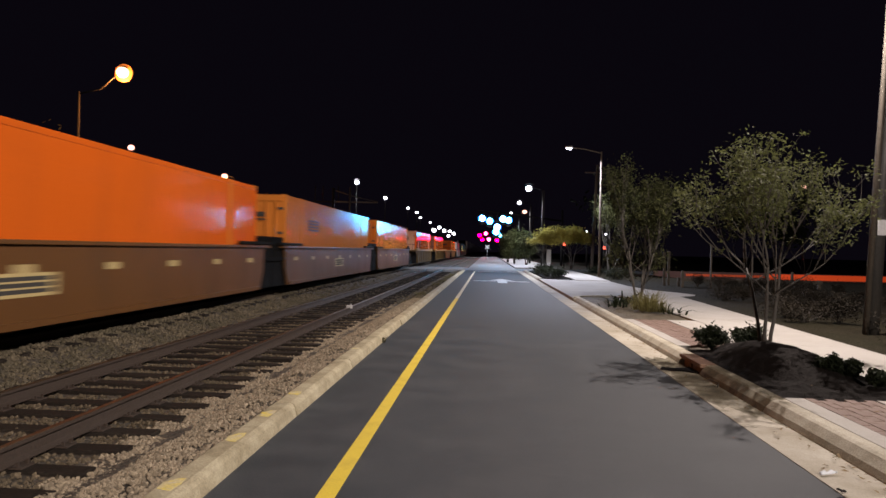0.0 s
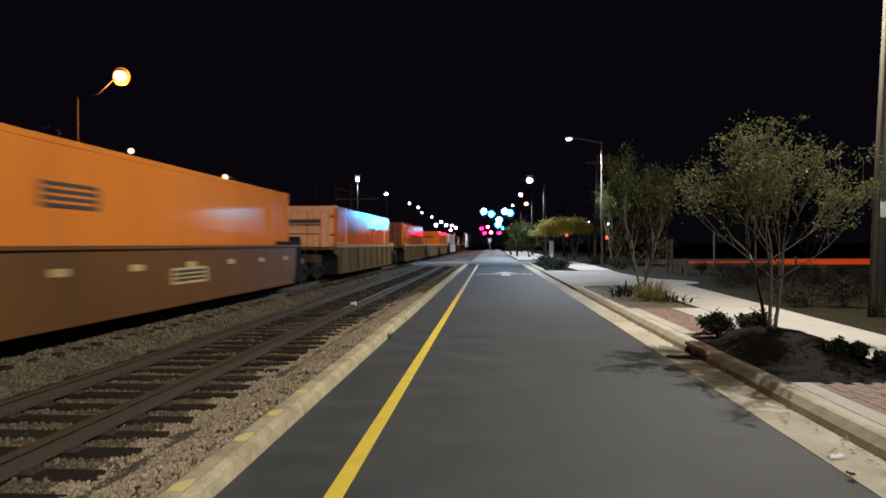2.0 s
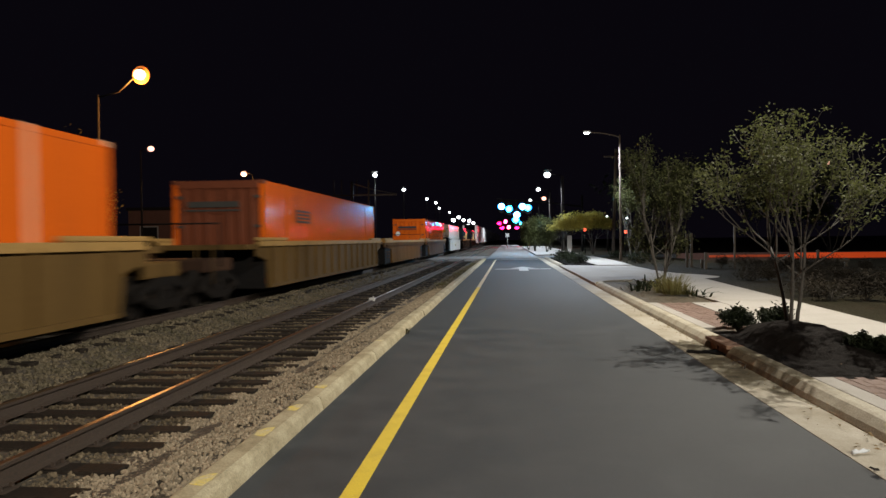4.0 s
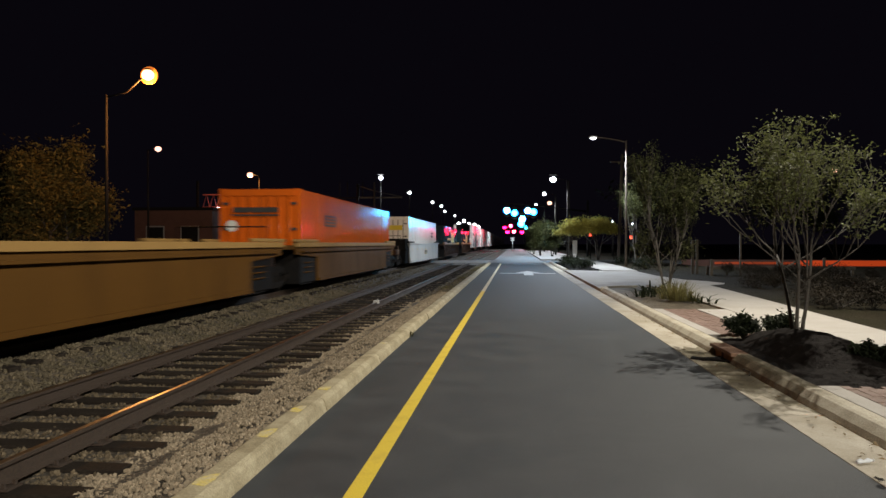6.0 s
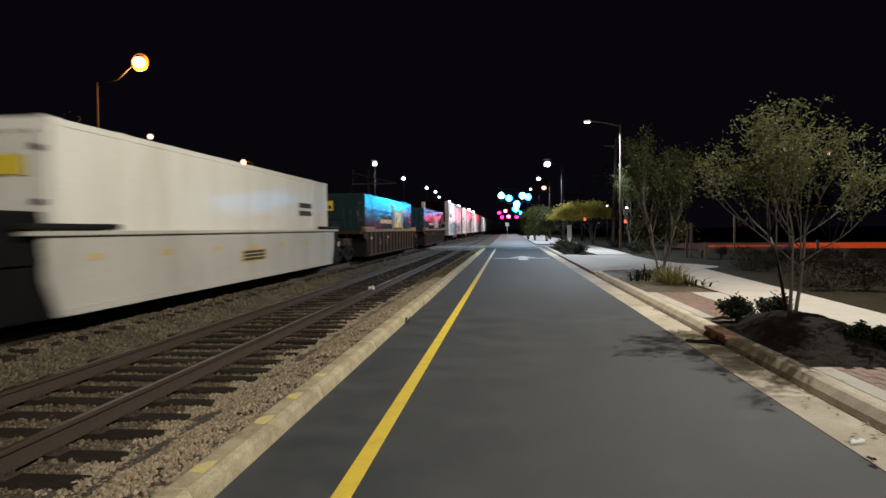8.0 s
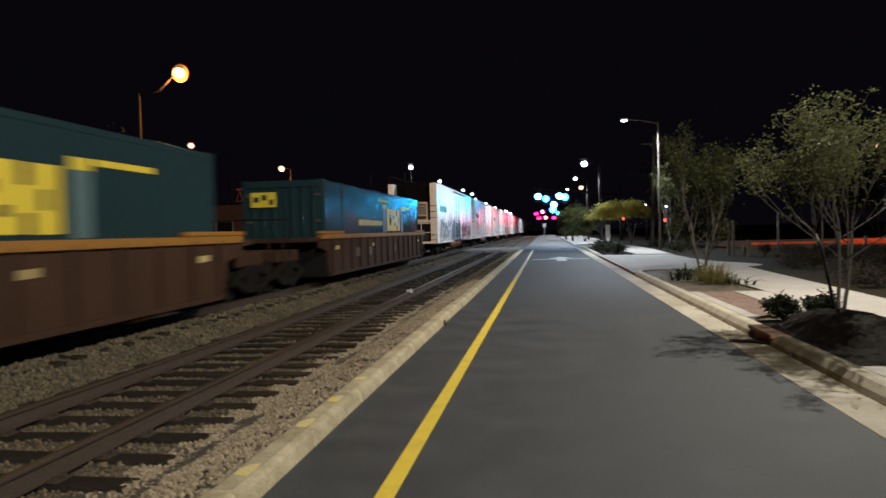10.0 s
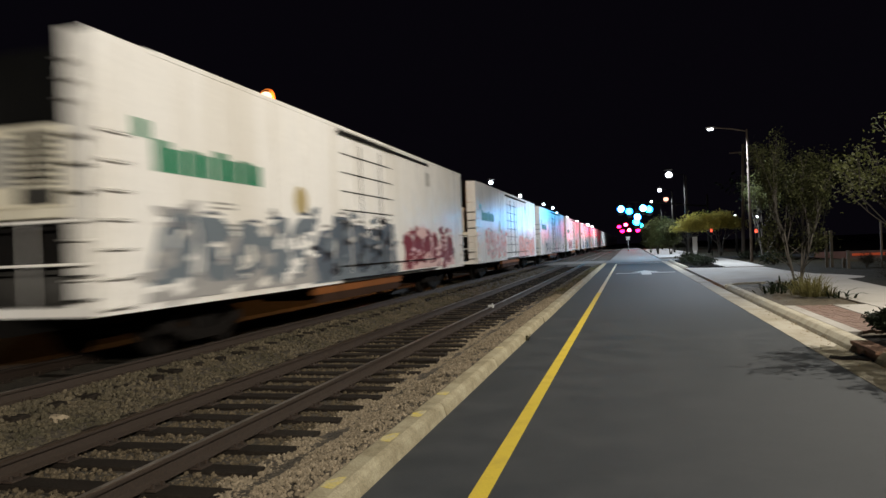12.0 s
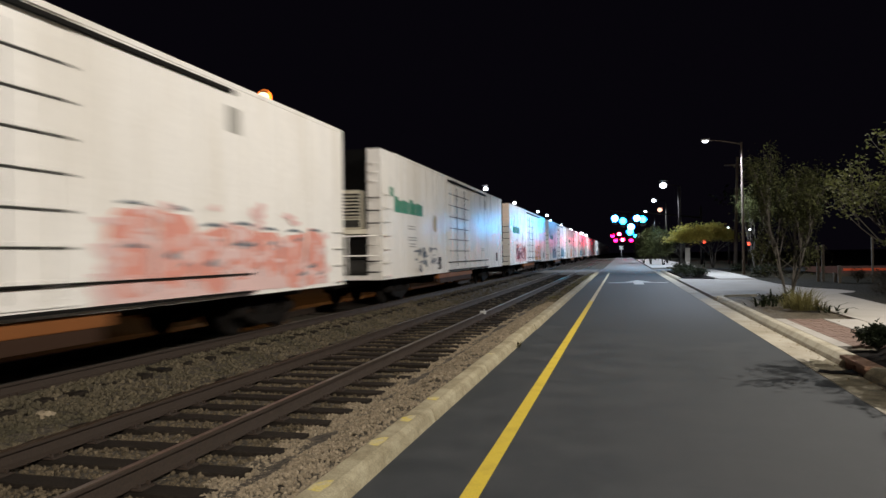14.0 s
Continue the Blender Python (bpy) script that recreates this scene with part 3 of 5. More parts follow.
    part("trunk", bm, BARK, t, "slender forking trunks")
    k = height / top
    for o in t.children:
        o.scale = (1, 1, k)
    ends = [(e.x, e.y, e.z * k) for e in ends]
    me = leaf_mesh(ends, count, cluster, size, seed + 1, "crown", mat)
    c = new("crown", me)
    c.parent = t
    c["label"] = "airy crown of small leaves"
    return t


def clump_leaves(centres, per, spread, size, seed, name, mat, flat=0.6):
    """Leaves in separate tufts, one round each twig point, with air between the tufts."""
    r = random.Random(seed)
    vs, fs = [], []
    for c in centres:
        wide = spread * r.uniform(0.6, 1.3)
        lean = Vector((r.uniform(-0.5, 0.5), r.uniform(-0.5, 0.5), 0))
        for _ in range(int(per * r.uniform(0.45, 1.35))):
            q = Vector((r.gauss(0, wide), r.gauss(0, wide), r.gauss(0, wide * flat)))
            q.z += q.dot(lean) * 0.6
            s = size * r.uniform(0.55, 1.25)
            m = Euler((r.gauss(0, 0.55), r.gauss(0, 0.55), r.uniform(0, 6.3))).to_matrix()
            o = len(vs)
            for k in ((-1, 0, 0), (-0.15, -0.45, 0.10), (1, 0, -0.14), (-0.15, 0.45, 0.10)):
                vs.append(tuple(Vector(c) + q + m @ (Vector(k) * s)))
            fs += [(o, o + 1, o + 2), (o, o + 2, o + 3)]
    return built(vs, fs, name, mat)


def vase_tree(at, height, reach, trunks, seed, label, mat, per, size, spread=0.12, bole=0.36, open_up=0.75, bare=0.48, gap=0.3, radius=0.03, group="", flat=0.6, low=0.0, tilt=0.16, side=()):
    """A vase-shaped tree: near-upright stems from one foot, arching limbs, twigs with leaf tufts; it fills the given height and reach.
    side: long side limbs, each by its compass angle, its lean from upright and its length as a share of the height."""
    r = random.Random(seed)
    t = thing("tree", at, label, "tree", group)
    runs, tips = [], []

    def limb(p, d, length, rad, depth, rise):
        pts = [p]
        for i in range(5):
            d = (d + Vector((r.gauss(0, 0.07), r.gauss(0, 0.07), rise))).normalized()
            pts.append(pts[-1] + d * length / 5)
        runs.append((pts, rad, depth))
        if depth >= 2:
            tips.extend(q for q in pts[2:5] if r.random() > gap)
            tips.append(pts[5])
        if depth == 1:
            tips.extend(q for q in pts[3:] if r.random() > gap + 0.2)
        if depth < 3:
            for k in range((3, 4, 3)[depth]):
                start = pts[-1] if k < 2 else pts[r.choice((3, 4))]
                a = r.uniform(0, math.tau)
                side = Vector((math.cos(a), math.sin(a), 0)) * r.uniform(0.35, 1.0) * open_up
                away = Vector((p.x, p.y, 0))
                if depth == 0 and away.length > 0:
                    side += away.normalized() * 0.45 * open_up
                limb(start, (d * 0.7 + side + Vector((0, 0, 0.12))).normalized(), length * r.uniform(0.5, 0.85), rad * 0.6, depth + 1, 0.05)
        if depth == 0 and low:
            for k in range(2):
                a = r.uniform(0, math.tau)
                limb(pts[2 + k], Vector((math.cos(a), math.sin(a), 0.6)).normalized(), length * low, rad * 0.4, 2, 0.04)

    for i in range(trunks):
        a = math.tau * i / trunks + r.uniform(-0.35, 0.35)
        out = Vector((math.cos(a), math.sin(a), 0))
        limb(out * 0.06 - Vector((0, 0, 0.05)), (out * tilt * r.uniform(0.6, 1.4) + Vector((0, 0, 1))).normalized(), height * bole, radius, 0, 0.0)
    stems = [pts for pts, _, depth in runs if depth == 0]
    for k, (turn, lean, share_of) in enumerate(side):
        foot = stems[k % trunks][3 + k % 2]
        a, b = math.radians(turn), math.radians(lean)
        limb(foot, Vector((math.cos(a) * math.sin(b), math.sin(a) * math.sin(b), math.cos(b))), height * share_of, radius * 0.55, 1, 0.02)
    top = max(q.z for q in tips) + spread * flat
    wide = sorted(math.hypot(q.x, q.y) for q in tips)[int(len(tips) * 0.97)] + spread * 0.6
    kx, kz = reach / wide, height / top

    def fit(q):
        k = 1 + (kx - 1) * min(1, max(0, q.z - 0.22 * top) / (0.38 * top))
        return (q.x * k, q.y * k, q.z * kz)

    wood = B()
    for pts, rad, depth in runs:
        if depth > 1:
            tube(wood, [fit(q) for q in pts], [rad * (1 - 0.12 * k) for k in range(6)], 5)
        elif depth:
            part("limb", tube(B(), [fit(q) for q in pts], [rad * (1 - 0.1 * k) for k in range(6)], 6), BARK, t)
        else:
            part("trunk", tube(B(), [fit(q) for q in pts], [rad * (1.15 - 0.1 * k) for k in range(6)], 9), BARK, t, "slender smooth stem")
    tagged(part("twig", wood, BARK, t, "thin arching twigs"), kind="stuff")
    ends = [fit(q) for q in tips if q.z > bare * top or (low and q.z > 0.2 * top)]
    c = new("crown", clump_leaves(ends, per, spread, size, seed + 1, "crown", mat, flat))
    c.parent = t
    c["label"] = "airy crown of small leaf tufts with gaps"
    return t


def shrub(at, radius, height, seed, label, mat, count, size, name="shrub", group=""):
    r = random.Random(seed)
    t = thing(name, at, label, "shrub", group)
    bm, ends = B(), []
    for _ in range(16):
        a, e = r.uniform(0, math.tau), r.uniform(0.15, 1.0)
        tip = Vector((radius * e * math.cos(a), radius * e * math.sin(a), height * r.uniform(0.45, 0.95) * math.sqrt(max(0.1, 1 - e * e * 0.7))))
        tube(bm, [(0, 0, -0.02), tuple(tip * 0.5 + Vector((0, 0, 0.05 * height))), tuple(tip)], [0.012, 0.008, 0.004], 4)
        ends += [tuple(tip), tuple(tip * 0.75)]
    tagged(part("stem", bm, BARK, t), kind="stuff")
    c = new("foliage", leaf_mesh(ends, count, radius * 0.2, size, seed + 7, "foliage", mat))
    c.parent = t
    return t


def grass_clump(at, radius, height, blades, seed, label, mat=None, wide=0.010, droop=0.35):
    r = random.Random(seed)
    t = thing("grass_clump", at, label, "grass")
    vs, fs = [], []
    for _ in range(blades):
        a, q = r.uniform(0, math.tau), radius * 0.55 * math.sqrt(r.random())
        base = Vector((q * math.cos(a), q * math.sin(a), 0))
        out = Vector((math.cos(a + r.uniform(-0.8, 0.8)), math.sin(a + r.uniform(-0.8, 0.8)), 0))
        h, reach = height * r.uniform(0.25, 1.15), radius * r.uniform(0.1, 1.0)
        side = out.cross(Vector((0, 0, 1))) * wide * r.uniform(0.6, 1.3)
        o = len(vs)
        for s, w in ((0, 1), (0.4, 0.9), (0.75, 0.6), (1.0, 0.1)):
            p = base + out * reach * s * s + Vector((0, 0, h * (s - droop * s ** 3)))
            vs += [tuple(p - side * w), tuple(p + side * w)]
        fs += [(o + 2 * i, o + 2 * i + 1, o + 2 * i + 3, o + 2 * i + 2) for i in range(3)]
    c = tagged(new("tuft", built(vs, fs, "tuft", mat or GRASS)), kind="stuff")
    c.parent = t
    return t


vase_tree((4.29, 11.5, 0.26), 3.3, 1.62, 3, 12, "small multi-trunk crepe myrtle with thin green leaves", LEAF, 21, 0.036, spread=0.085, gap=0.62, radius=0.027, bare=0.44, tilt=0.10, bole=0.40, open_up=0.6, side=((182, 56, 0.34), (5, 60, 0.36), (-40, 50, 0.3), (150, 46, 0.28)))
vase_tree((4.70, 23.0, 0.14), 4.55, 1.08, 5, 31, "slim multi-trunk crepe myrtle in a soil bed", LEAF, 24, 0.046, spread=0.12, gap=0.55, bole=0.34, open_up=0.5, radius=0.03, low=0.6, flat=0.8, tilt=0.24)
for at, rad, h, s in (((3.68, 12.15, 0.14), 0.26, 0.36, 3), ((4.22, 12.2, 0.16), 0.27, 0.38, 5), ((4.38, 9.55, 0.19), 0.15, 0.22, 8), ((4.58, 9.45, 0.15), 0.16, 0.24, 9), ((4.70, 9.05, 0.11), 0.15, 0.2, 10)):
    shrub(at, rad, h, s, "small dense dark green shrub on the mulch", LEAF_DARK, 2200, 0.04, group="shrubs on the mulch")
for x, y, rad, h, n, k in ((4.3, 19.4, 0.52, 0.66, 210, 3), (4.6, 19.3, 0.42, 0.36, 90, 4), (4.1, 20.0, 0.45, 0.55, 90, 6), (4.5, 20.8, 0.6, 0.75, 110, 7)):
    t = grass_clump((x, y, 0.16), rad, h, n, k, "loose clump of dry green grass in the soil bed")
    t["group"] = "grass clumps in the soil bed"
for x, y, rad, h, n, k in ((3.72, 20.9, 0.95, 0.62, 26, 5), (4.05, 21.8, 0.8, 0.7, 22, 9), (4.75, 18.8, 0.8, 0.35, 12, 10)):
    t = grass_clump((x, y, 0.16), rad, h, n, k, "dark arching leafy plant in the soil bed", LEAF_DARK, 0.035, 0.62)
    t["group"] = "arching plants in the soil bed"
rs = random.Random(21)
for i in range(34):
    y = rs.uniform(13, 40)
    x = path_edge(min(y, 27)) + 0.8 + (1.6 if y > 27 else 0) + rs.uniform(0, 5.5)
    shrub((x, y, 0.08), rs.uniform(0.35, 0.7), rs.uniform(0.4, 0.8), 100 + i, "low grey-brown bush on the dark verge", LEAF_BUSH, 1100, 0.036, group="bushes on the verge")
for i, (x, y) in enumerate(((4.2, 45.0), (4.5, 47.2), (4.0, 50.5), (4.4, 54.0), (4.1, 58.0), (7.9, 44.5), (8.4, 48.0), (9.2, 52.5), (8.3, 57.0))):
    shrub((x, y, 0.10), 0.75, 0.6, 200 + i, "dark round bush on the planting island", LEAF_DARK, 500, 0.08, group="bushes on the island")
vase_tree((8.4, 74.0, 0.08), 4.3, 2.3, 3, 44, "broad low street tree with yellowing leaves", LEAF_YELLOW, 34, 0.10, spread=0.26, bole=0.4, open_up=1.3, bare=0.62, gap=0.2, radius=0.07, flat=0.45)
vase_tree((5.9, 75.5, 0.08), 4.2, 1.9, 3, 47, "broad low street tree with yellowing leaves", LEAF_YELLOW, 34, 0.10, spread=0.26, bole=0.4, open_up=1.3, bare=0.62, gap=0.2, radius=0.07, flat=0.45)
vase_tree((8.4, 51.0, 0.1), 6.6, 2.0, 3, 36, "street tree beside the street lamp, its leaves lit pale", LEAF, 26, 0.06, spread=0.2, gap=0.5, bole=0.36, bare=0.34, radius=0.05, flat=0.5)
for x, y, h, w, k in ((4.6, 88.0, 4.4, 1.25, 45), (3.4, 94.0, 4.6, 1.2, 46), (2.9, 106.0, 4.6, 1.1, 48)):
    vase_tree((x, y, 0.08), h, w, 3, k, "dark green street tree by the far pavement", LEAF, 26, 0.11, spread=0.26, bole=0.34, bare=0.2, gap=0.35, radius=0.06, flat=0.9, low=0.6, group="green street trees")
vase_tree((-24.2, 36.0, -0.3), 7.6, 2.7, 4, 51, "tall tree behind the tracks lit orange", LEAF_BROWN, 46, 0.13, spread=0.36, bole=0.34, bare=0.2, gap=0.15, radius=0.10, flat=0.9, low=0.6)
vase_tree((-27.2, 37.5, -0.3), 7.2, 2.6, 4, 52, "tall dark tree behind the tracks", LEAF_BUSH, 40, 0.13, spread=0.4, bole=0.34, bare=0.2, gap=0.15, radius=0.10, flat=0.9, low=0.6)
for i in range(16):
    a = 14 + i * 6.2
    tree((a, 84 + 9 * math.sin(i * 2.1), -0.3), 8.5 + 2.5 * math.sin(i * 1.7), 1.3, 3, 60 + i, "dark tree in the far belt of woods", LEAF_DARK, 1300, 0.34, group="far woods", crown=0.2, cluster=0.8)


DARKPOLE = material('dark_bronze_pole', (0.014, 0.012, 0.011), 0.6, vary=0.2, grain=25, stain=3, bump=0.1, spec=0.05)
# ---- poles, lamps, signals ----
def cobra_lamp(base, height, arm, label, glow_mat, pole_mat=GALV, size=1.0, group="street lamps", radius=0.09, rise=0.35):
    """A tapered pole with a bent arm and a flat lamp head that glows underneath."""
    t = thing("street_lamp", base, label, "street lamp", group)
    part("pole", tube(B(), [(0, 0, 0), (0, 0, height * 0.5), (0, 0, height)], [radius, radius * 0.8, radius * 0.6], 12), pole_mat, t)
    part("base_plate", box(B(), -0.18, 0.18, -0.18, 0.18, 0, 0.04, 0.01), pole_mat, t)
    ax, ay = arm
    pts = [(ax * s, ay * s, height - 0.12 + rise * math.sin(s * math.pi / 2)) for s in (0, 0.25, 0.5, 0.75, 1)]
    part("arm", tube(B(), pts, [0.045, 0.042, 0.038, 0.034, 0.03], 8), pole_mat, t)
    z = height - 0.12 + rise
    head = part("lamp_head", box(B(), -0.34 * size, 0.34 * size, -0.17 * size, 0.17 * size, -0.02, 0.13 * size, 0.05), GALV, t, at=(ax, ay, z))
    bm = B()
    bmesh.ops.create_uvsphere(bm, u_segments=14, v_segments=8, radius=1)
    for v in bm.verts:
        v.co = (v.co.x * 0.26 * size, v.co.y * 0.15 * size, v.co.z * 0.12 * size - 0.05)
    part("lens", bm, glow_mat, head, "bright glowing lens widened into a halo").visible_shadow = False
    return t


def globe_lamp(base, height, label, glow_mat, r, arm=(0.0, 0.0), group="yard lamps", lift=0.05):
    """A pole with a flood lamp whose lens glows on all sides."""
    t = thing("street_lamp", base, label, "street lamp", group)
    part("pole", tube(B(), [(0, 0, -0.4), (0, 0, height)], [0.09, 0.05], 10), DARKPOLE, t)
    if arm != (0.0, 0.0):
        part("arm", tube(B(), [(0, 0, height - 0.1), (arm[0] * 0.5, arm[1] * 0.5, height + 0.1), (arm[0], arm[1], height + lift + 0.1)], 0.035, 6), DARKPOLE, t)
    bm = B()
    bmesh.ops.create_uvsphere(bm, u_segments=16, v_segments=10, radius=r * (0.54 if glow_mat is GLOW_WHITE and base[1] < 200 else 1.0))
    for v in bm.verts:
        v.co.z *= 0.85
    head = part("lens", bm, glow_mat, t, "bright glowing lens widened into a halo", at=(arm[0], arm[1], height + (lift if arm[0] else 0.05)))
    head.visible_shadow = False
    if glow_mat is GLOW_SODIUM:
        # Added glowing disc behind the lens, standing in for the lamp's halo
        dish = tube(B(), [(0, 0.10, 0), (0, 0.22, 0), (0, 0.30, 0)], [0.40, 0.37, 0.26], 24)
        part("reflector", dish, GLOW_SODIUM_HALO, head, "orange disc added as the lamp halo").visible_shadow = False
    part("cap", tube(B(), [(0, 0, r * 0.75), (0, 0, r * 1.0)], [r * 0.8, r * 0.5], 12), DARKPOLE, head)
    return t


# tall pole by the path, whose lamp lights the road
pole = thing("utility_pole", (LAMP_POLE[0], LAMP_POLE[1], 0.05), "tall weathered grey utility pole beside the path", "utility pole", turn=0)
part("pole", tube(B(), [(0, 0, 0), (0.19, 0, 4.0), (0.55, 0, 11.5)], [0.155, 0.145, 0.11], 16), POLE, pole)
part("conduit", tube(B(), [(-0.15, -0.12, 0), (0.09, -0.12, 5.0), (0.29, -0.1, 9.0)], 0.05, 10), WEATHERED, pole, "grey cable conduit")
part("notice", box(B(), 0.02, 0.20, -0.172, -0.15, 2.1, 2.42, 0.004), GALV, pole, "small pale metal plate")
part("arm", tube(B(), [(0.4, 0, 8.6), (-0.8, -0.4, 8.85), (-1.5, -0.7, 8.85)], 0.04, 8), GALV, pole)
head = part("lamp_head", box(B(), -0.36, 0.36, -0.17, 0.17, 0.0, 0.16, 0.05), GALV, pole, at=(-1.8, -0.75, 8.75))

cobra_lamp((7.4, 49.0, 0.1), 8.35, (-2.15, 0), "slender grey street lamp with a glowing flat head", GLOW_WHITE, WOODPOLE, 0.75)
leaning = thing("utility_pole", (10.4, 72.0, 0.0), "brown wooden utility pole leaning slightly", "utility pole")
part("pole", tube(B(), [(-0.25, 0, 0), (0.1, 0, 10.3)], [0.17, 0.12], 10), WOODPOLE, leaning)
part("crossarm", box(B(), -1.1, 1.1, -0.06, 0.06, 9.5, 9.62, 0.01), WOODPOLE, leaning)
for (x, y, r, m) in ((4.5, 84.0, 0.66, GLOW_WHITE), (4.5, 108.5, 0.52, GLOW_WHITE), (4.2, 138.0, 0.42, GLOW_WHITE), (6.5, 133.0, 0.42, GLOW_PINK), (4.0, 175.0, 0.45, GLOW_WHITE)):
    globe_lamp((x + 1.6, y, 0.0), 8.9, "tall street lamp with a blazing white lens", m, r, (-1.6, 0), "street lamps along the far road")
for x, y, h, r in ((-14.8, 80.5, 8.95, 0.46), (-14.8, 103.0, 8.85, 0.46), (-14.4, 129.0, 8.95, 0.44), (-14.4, 145.0, 9.05, 0.5), (-15.4, 163.0, 8.8, 0.46), (-15.7, 195.0, 9.0, 0.5), (-16.9, 225.0, 7.7, 0.6), (-17.8, 262.0, 9.7, 0.6), (-16.0, 262.0, 8.65, 0.6), (-16.0, 300.0, 9.4, 0.65), (-16.5, 345.0, 9.5, 0.7), (-18.9, 345.0, 8.45, 0.7)):
    globe_lamp((x, y, 0.0), h, "tall yard lamp with a white glowing lens widened into a halo", GLOW_WHITE, r, (0.0, 0.0), "yard lamps behind the train")
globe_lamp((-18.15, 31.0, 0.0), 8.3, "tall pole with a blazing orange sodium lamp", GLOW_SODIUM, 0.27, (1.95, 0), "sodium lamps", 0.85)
globe_lamp((-27.4, 52.4, 0.0), 8.7, "tall pole with a pinkish sodium lamp", GLOW_PINK, 0.24, (0.8, 0), "sodium lamps")
globe_lamp((-25.1, 70.1, 0.0), 8.4, "tall pole with a pinkish sodium lamp", GLOW_PINK, 0.3, (-0.95, 0), "sodium lamps")
for x, y, h in ((7.11, 95.0, 9.7), (5.72, 100.0, 7.9), (-13.5, 70.0, 7.6)):
    p = thing("utility_pole", (x, y, 0.0), "thin dark pole by the far road", "utility pole", "far poles")
    part("pole", tube(B(), [(0, 0, 0), (0, 0, h)], [0.12, 0.08], 8), POLE, p)


def signal_head(at, lens_mat, label, lit=0, r=0.17, up=0.85, core=None):
    t = thing("traffic_signal", at, label, "traffic signal", "signals over the crossing")
    part("housing", box(B(), -0.2, 0.2, 0.0, 0.26, -0.55, 0.55, 0.04), BLACK, t)
    part("backplate", box(B(), -0.32, 0.32, 0.03, 0.06, -0.68, 0.68, 0.01), BLACK, t)
    part("hanger", tube(B(), [(0, 0.13, 0.54), (0, 0.13, up)], 0.03, 6), BLACK, t)
    for i in range(3):
        z = 0.35 - 0.35 * i
        # Oversized lens: the lit one's bloom is put into its size and colour
        part("lens", tube(B(), [(0, -0.03, z), (0, 0.01, z)], [r * 0.85, r], 16), lens_mat if i == lit else BLACK, t, "glowing lens widened into a halo" if i == lit else "unlit lens")
        if i == lit and core:
            part("core", tube(B(), [(0, -0.06, z), (0, -0.032, z)], [r * 0.66, r * 0.74], 16), core, t, "blazing pale core")
        part("visor", tube(B(), [(0, -0.2, z + 0.015), (0, -0.002, z + 0.015)], r * 1.08, 12, False), BLACK, t)
    return t


mast = thing("signal_mast", (9.2, 92.0, 0.0), "dark steel signal mast with a long arm over the road", "signal mast")
part("pole", tube(B(), [(0, 0, 0), (0, 0, 7.0)], [0.16, 0.12], 12), BLACK, mast)
part("arm", tube(B(), [(0, 0, 5.6), (-5, 0, 6.25), (-10.6, 0, 6.75)], [0.11, 0.09, 0.06], 10), BLACK, mast)
for dx, dz, core in ((-0.83, 5.78, GLOW_CORE_WHITE), (0.12, 5.45, GLOW_CORE), (1.79, 5.75, GLOW_CORE_WHITE), (2.48, 5.58, GLOW_CORE), (1.08, 4.70, GLOW_CORE_WHITE), (0.95, 4.1, GLOW_CORE)):
    signal_head((dx, 91.87, dz), GLOW_AZURE_HALO, "black traffic signal with a blue-white lens lit", 1, 0.5, 6.75 - (dx + 1.4) * 0.09 - dz, core)
far_mast = thing("signal_mast", (6.5, 172.0, 0.0), "far steel signal mast with an arm over the road", "signal mast")
part("pole", tube(B(), [(0, 0, 0), (0, 0, 6.4)], [0.16, 0.12], 10), BLACK, far_mast)
part("arm", tube(B(), [(0, 0, 5.9), (-9.5, 0, 6.3)], [0.1, 0.06], 8), BLACK, far_mast)
for dx, dz, m, core in ((-2.1, 5.39, GLOW_RED, None), (-0.64, 5.78, GLOW_RED, GLOW_CORE_PINK), (-1.44, 4.32, GLOW_RED, None), (0.1, 4.44, GLOW_RED, GLOW_CORE_PINK), (2.0, 4.29, GLOW_RED, None), (2.81, 5.35, GLOW_AZURE_HALO, GLOW_CORE)):
    signal_head((dx, 171.87, dz), m, "far traffic signal with one lens lit", 1, 0.42, 6.3 - (dx + 3) * 0.042 - dz, core)
for x, y, z in ((8.28, 80.0, 2.58), (12.6, 80.0, 2.3)):
    p = thing("pedestrian_signal", (x, y, 0.0), "small pedestrian signal glowing red on a post", "pedestrian signal", "pedestrian signals")
    part("post", tube(B(), [(0, 0, 0), (0, 0, z - 0.2)], 0.06, 8), BLACK, p)
    part("housing", box(B(), -0.2, 0.2, -0.08, 0.14, z - 0.22, z + 0.22, 0.03), BLACK, p)
    part("lens", box(B(), -0.13, 0.13, -0.095, -0.082, z - 0.15, z + 0.15), GLOW_WALK, p, "red glowing lens widened into a halo")
cabinet = thing("signal_cabinet", (6.21, 75.0, 0.1), "pale grey metal cabinet on a post by the path", "cabinet")
part("plinth", box(B(), -0.16, 0.16, -0.14, 0.14, 0.0, 0.5, 0.02), GALV, cabinet)
part("body", box(B(), -0.22, 0.22, -0.18, 0.18, 0.5, 1.85, 0.03), WELL_PALE, cabinet)
part("door", box(B(), -0.18, 0.18, -0.195, -0.182, 0.58, 1.78, 0.005), WELL_PALE, cabinet)
cross_sign = thing("crossing_sign", (-0.2, 150.0, 0.0), "white crossbuck sign on a post at the far crossing", "road sign")
part("post", tube(B(), [(0, 0, 0), (0, 0, 2.9)], 0.06, 8), GALV, cross_sign)
for a in (0.7, -0.7):
    bm = box(B(), -0.5, 0.5, -0.03, 0.03, -0.09, 0.09)
    bmesh.ops.rotate(bm, matrix=Matrix.Rotation(a, 3, "Y"), verts=bm.verts)
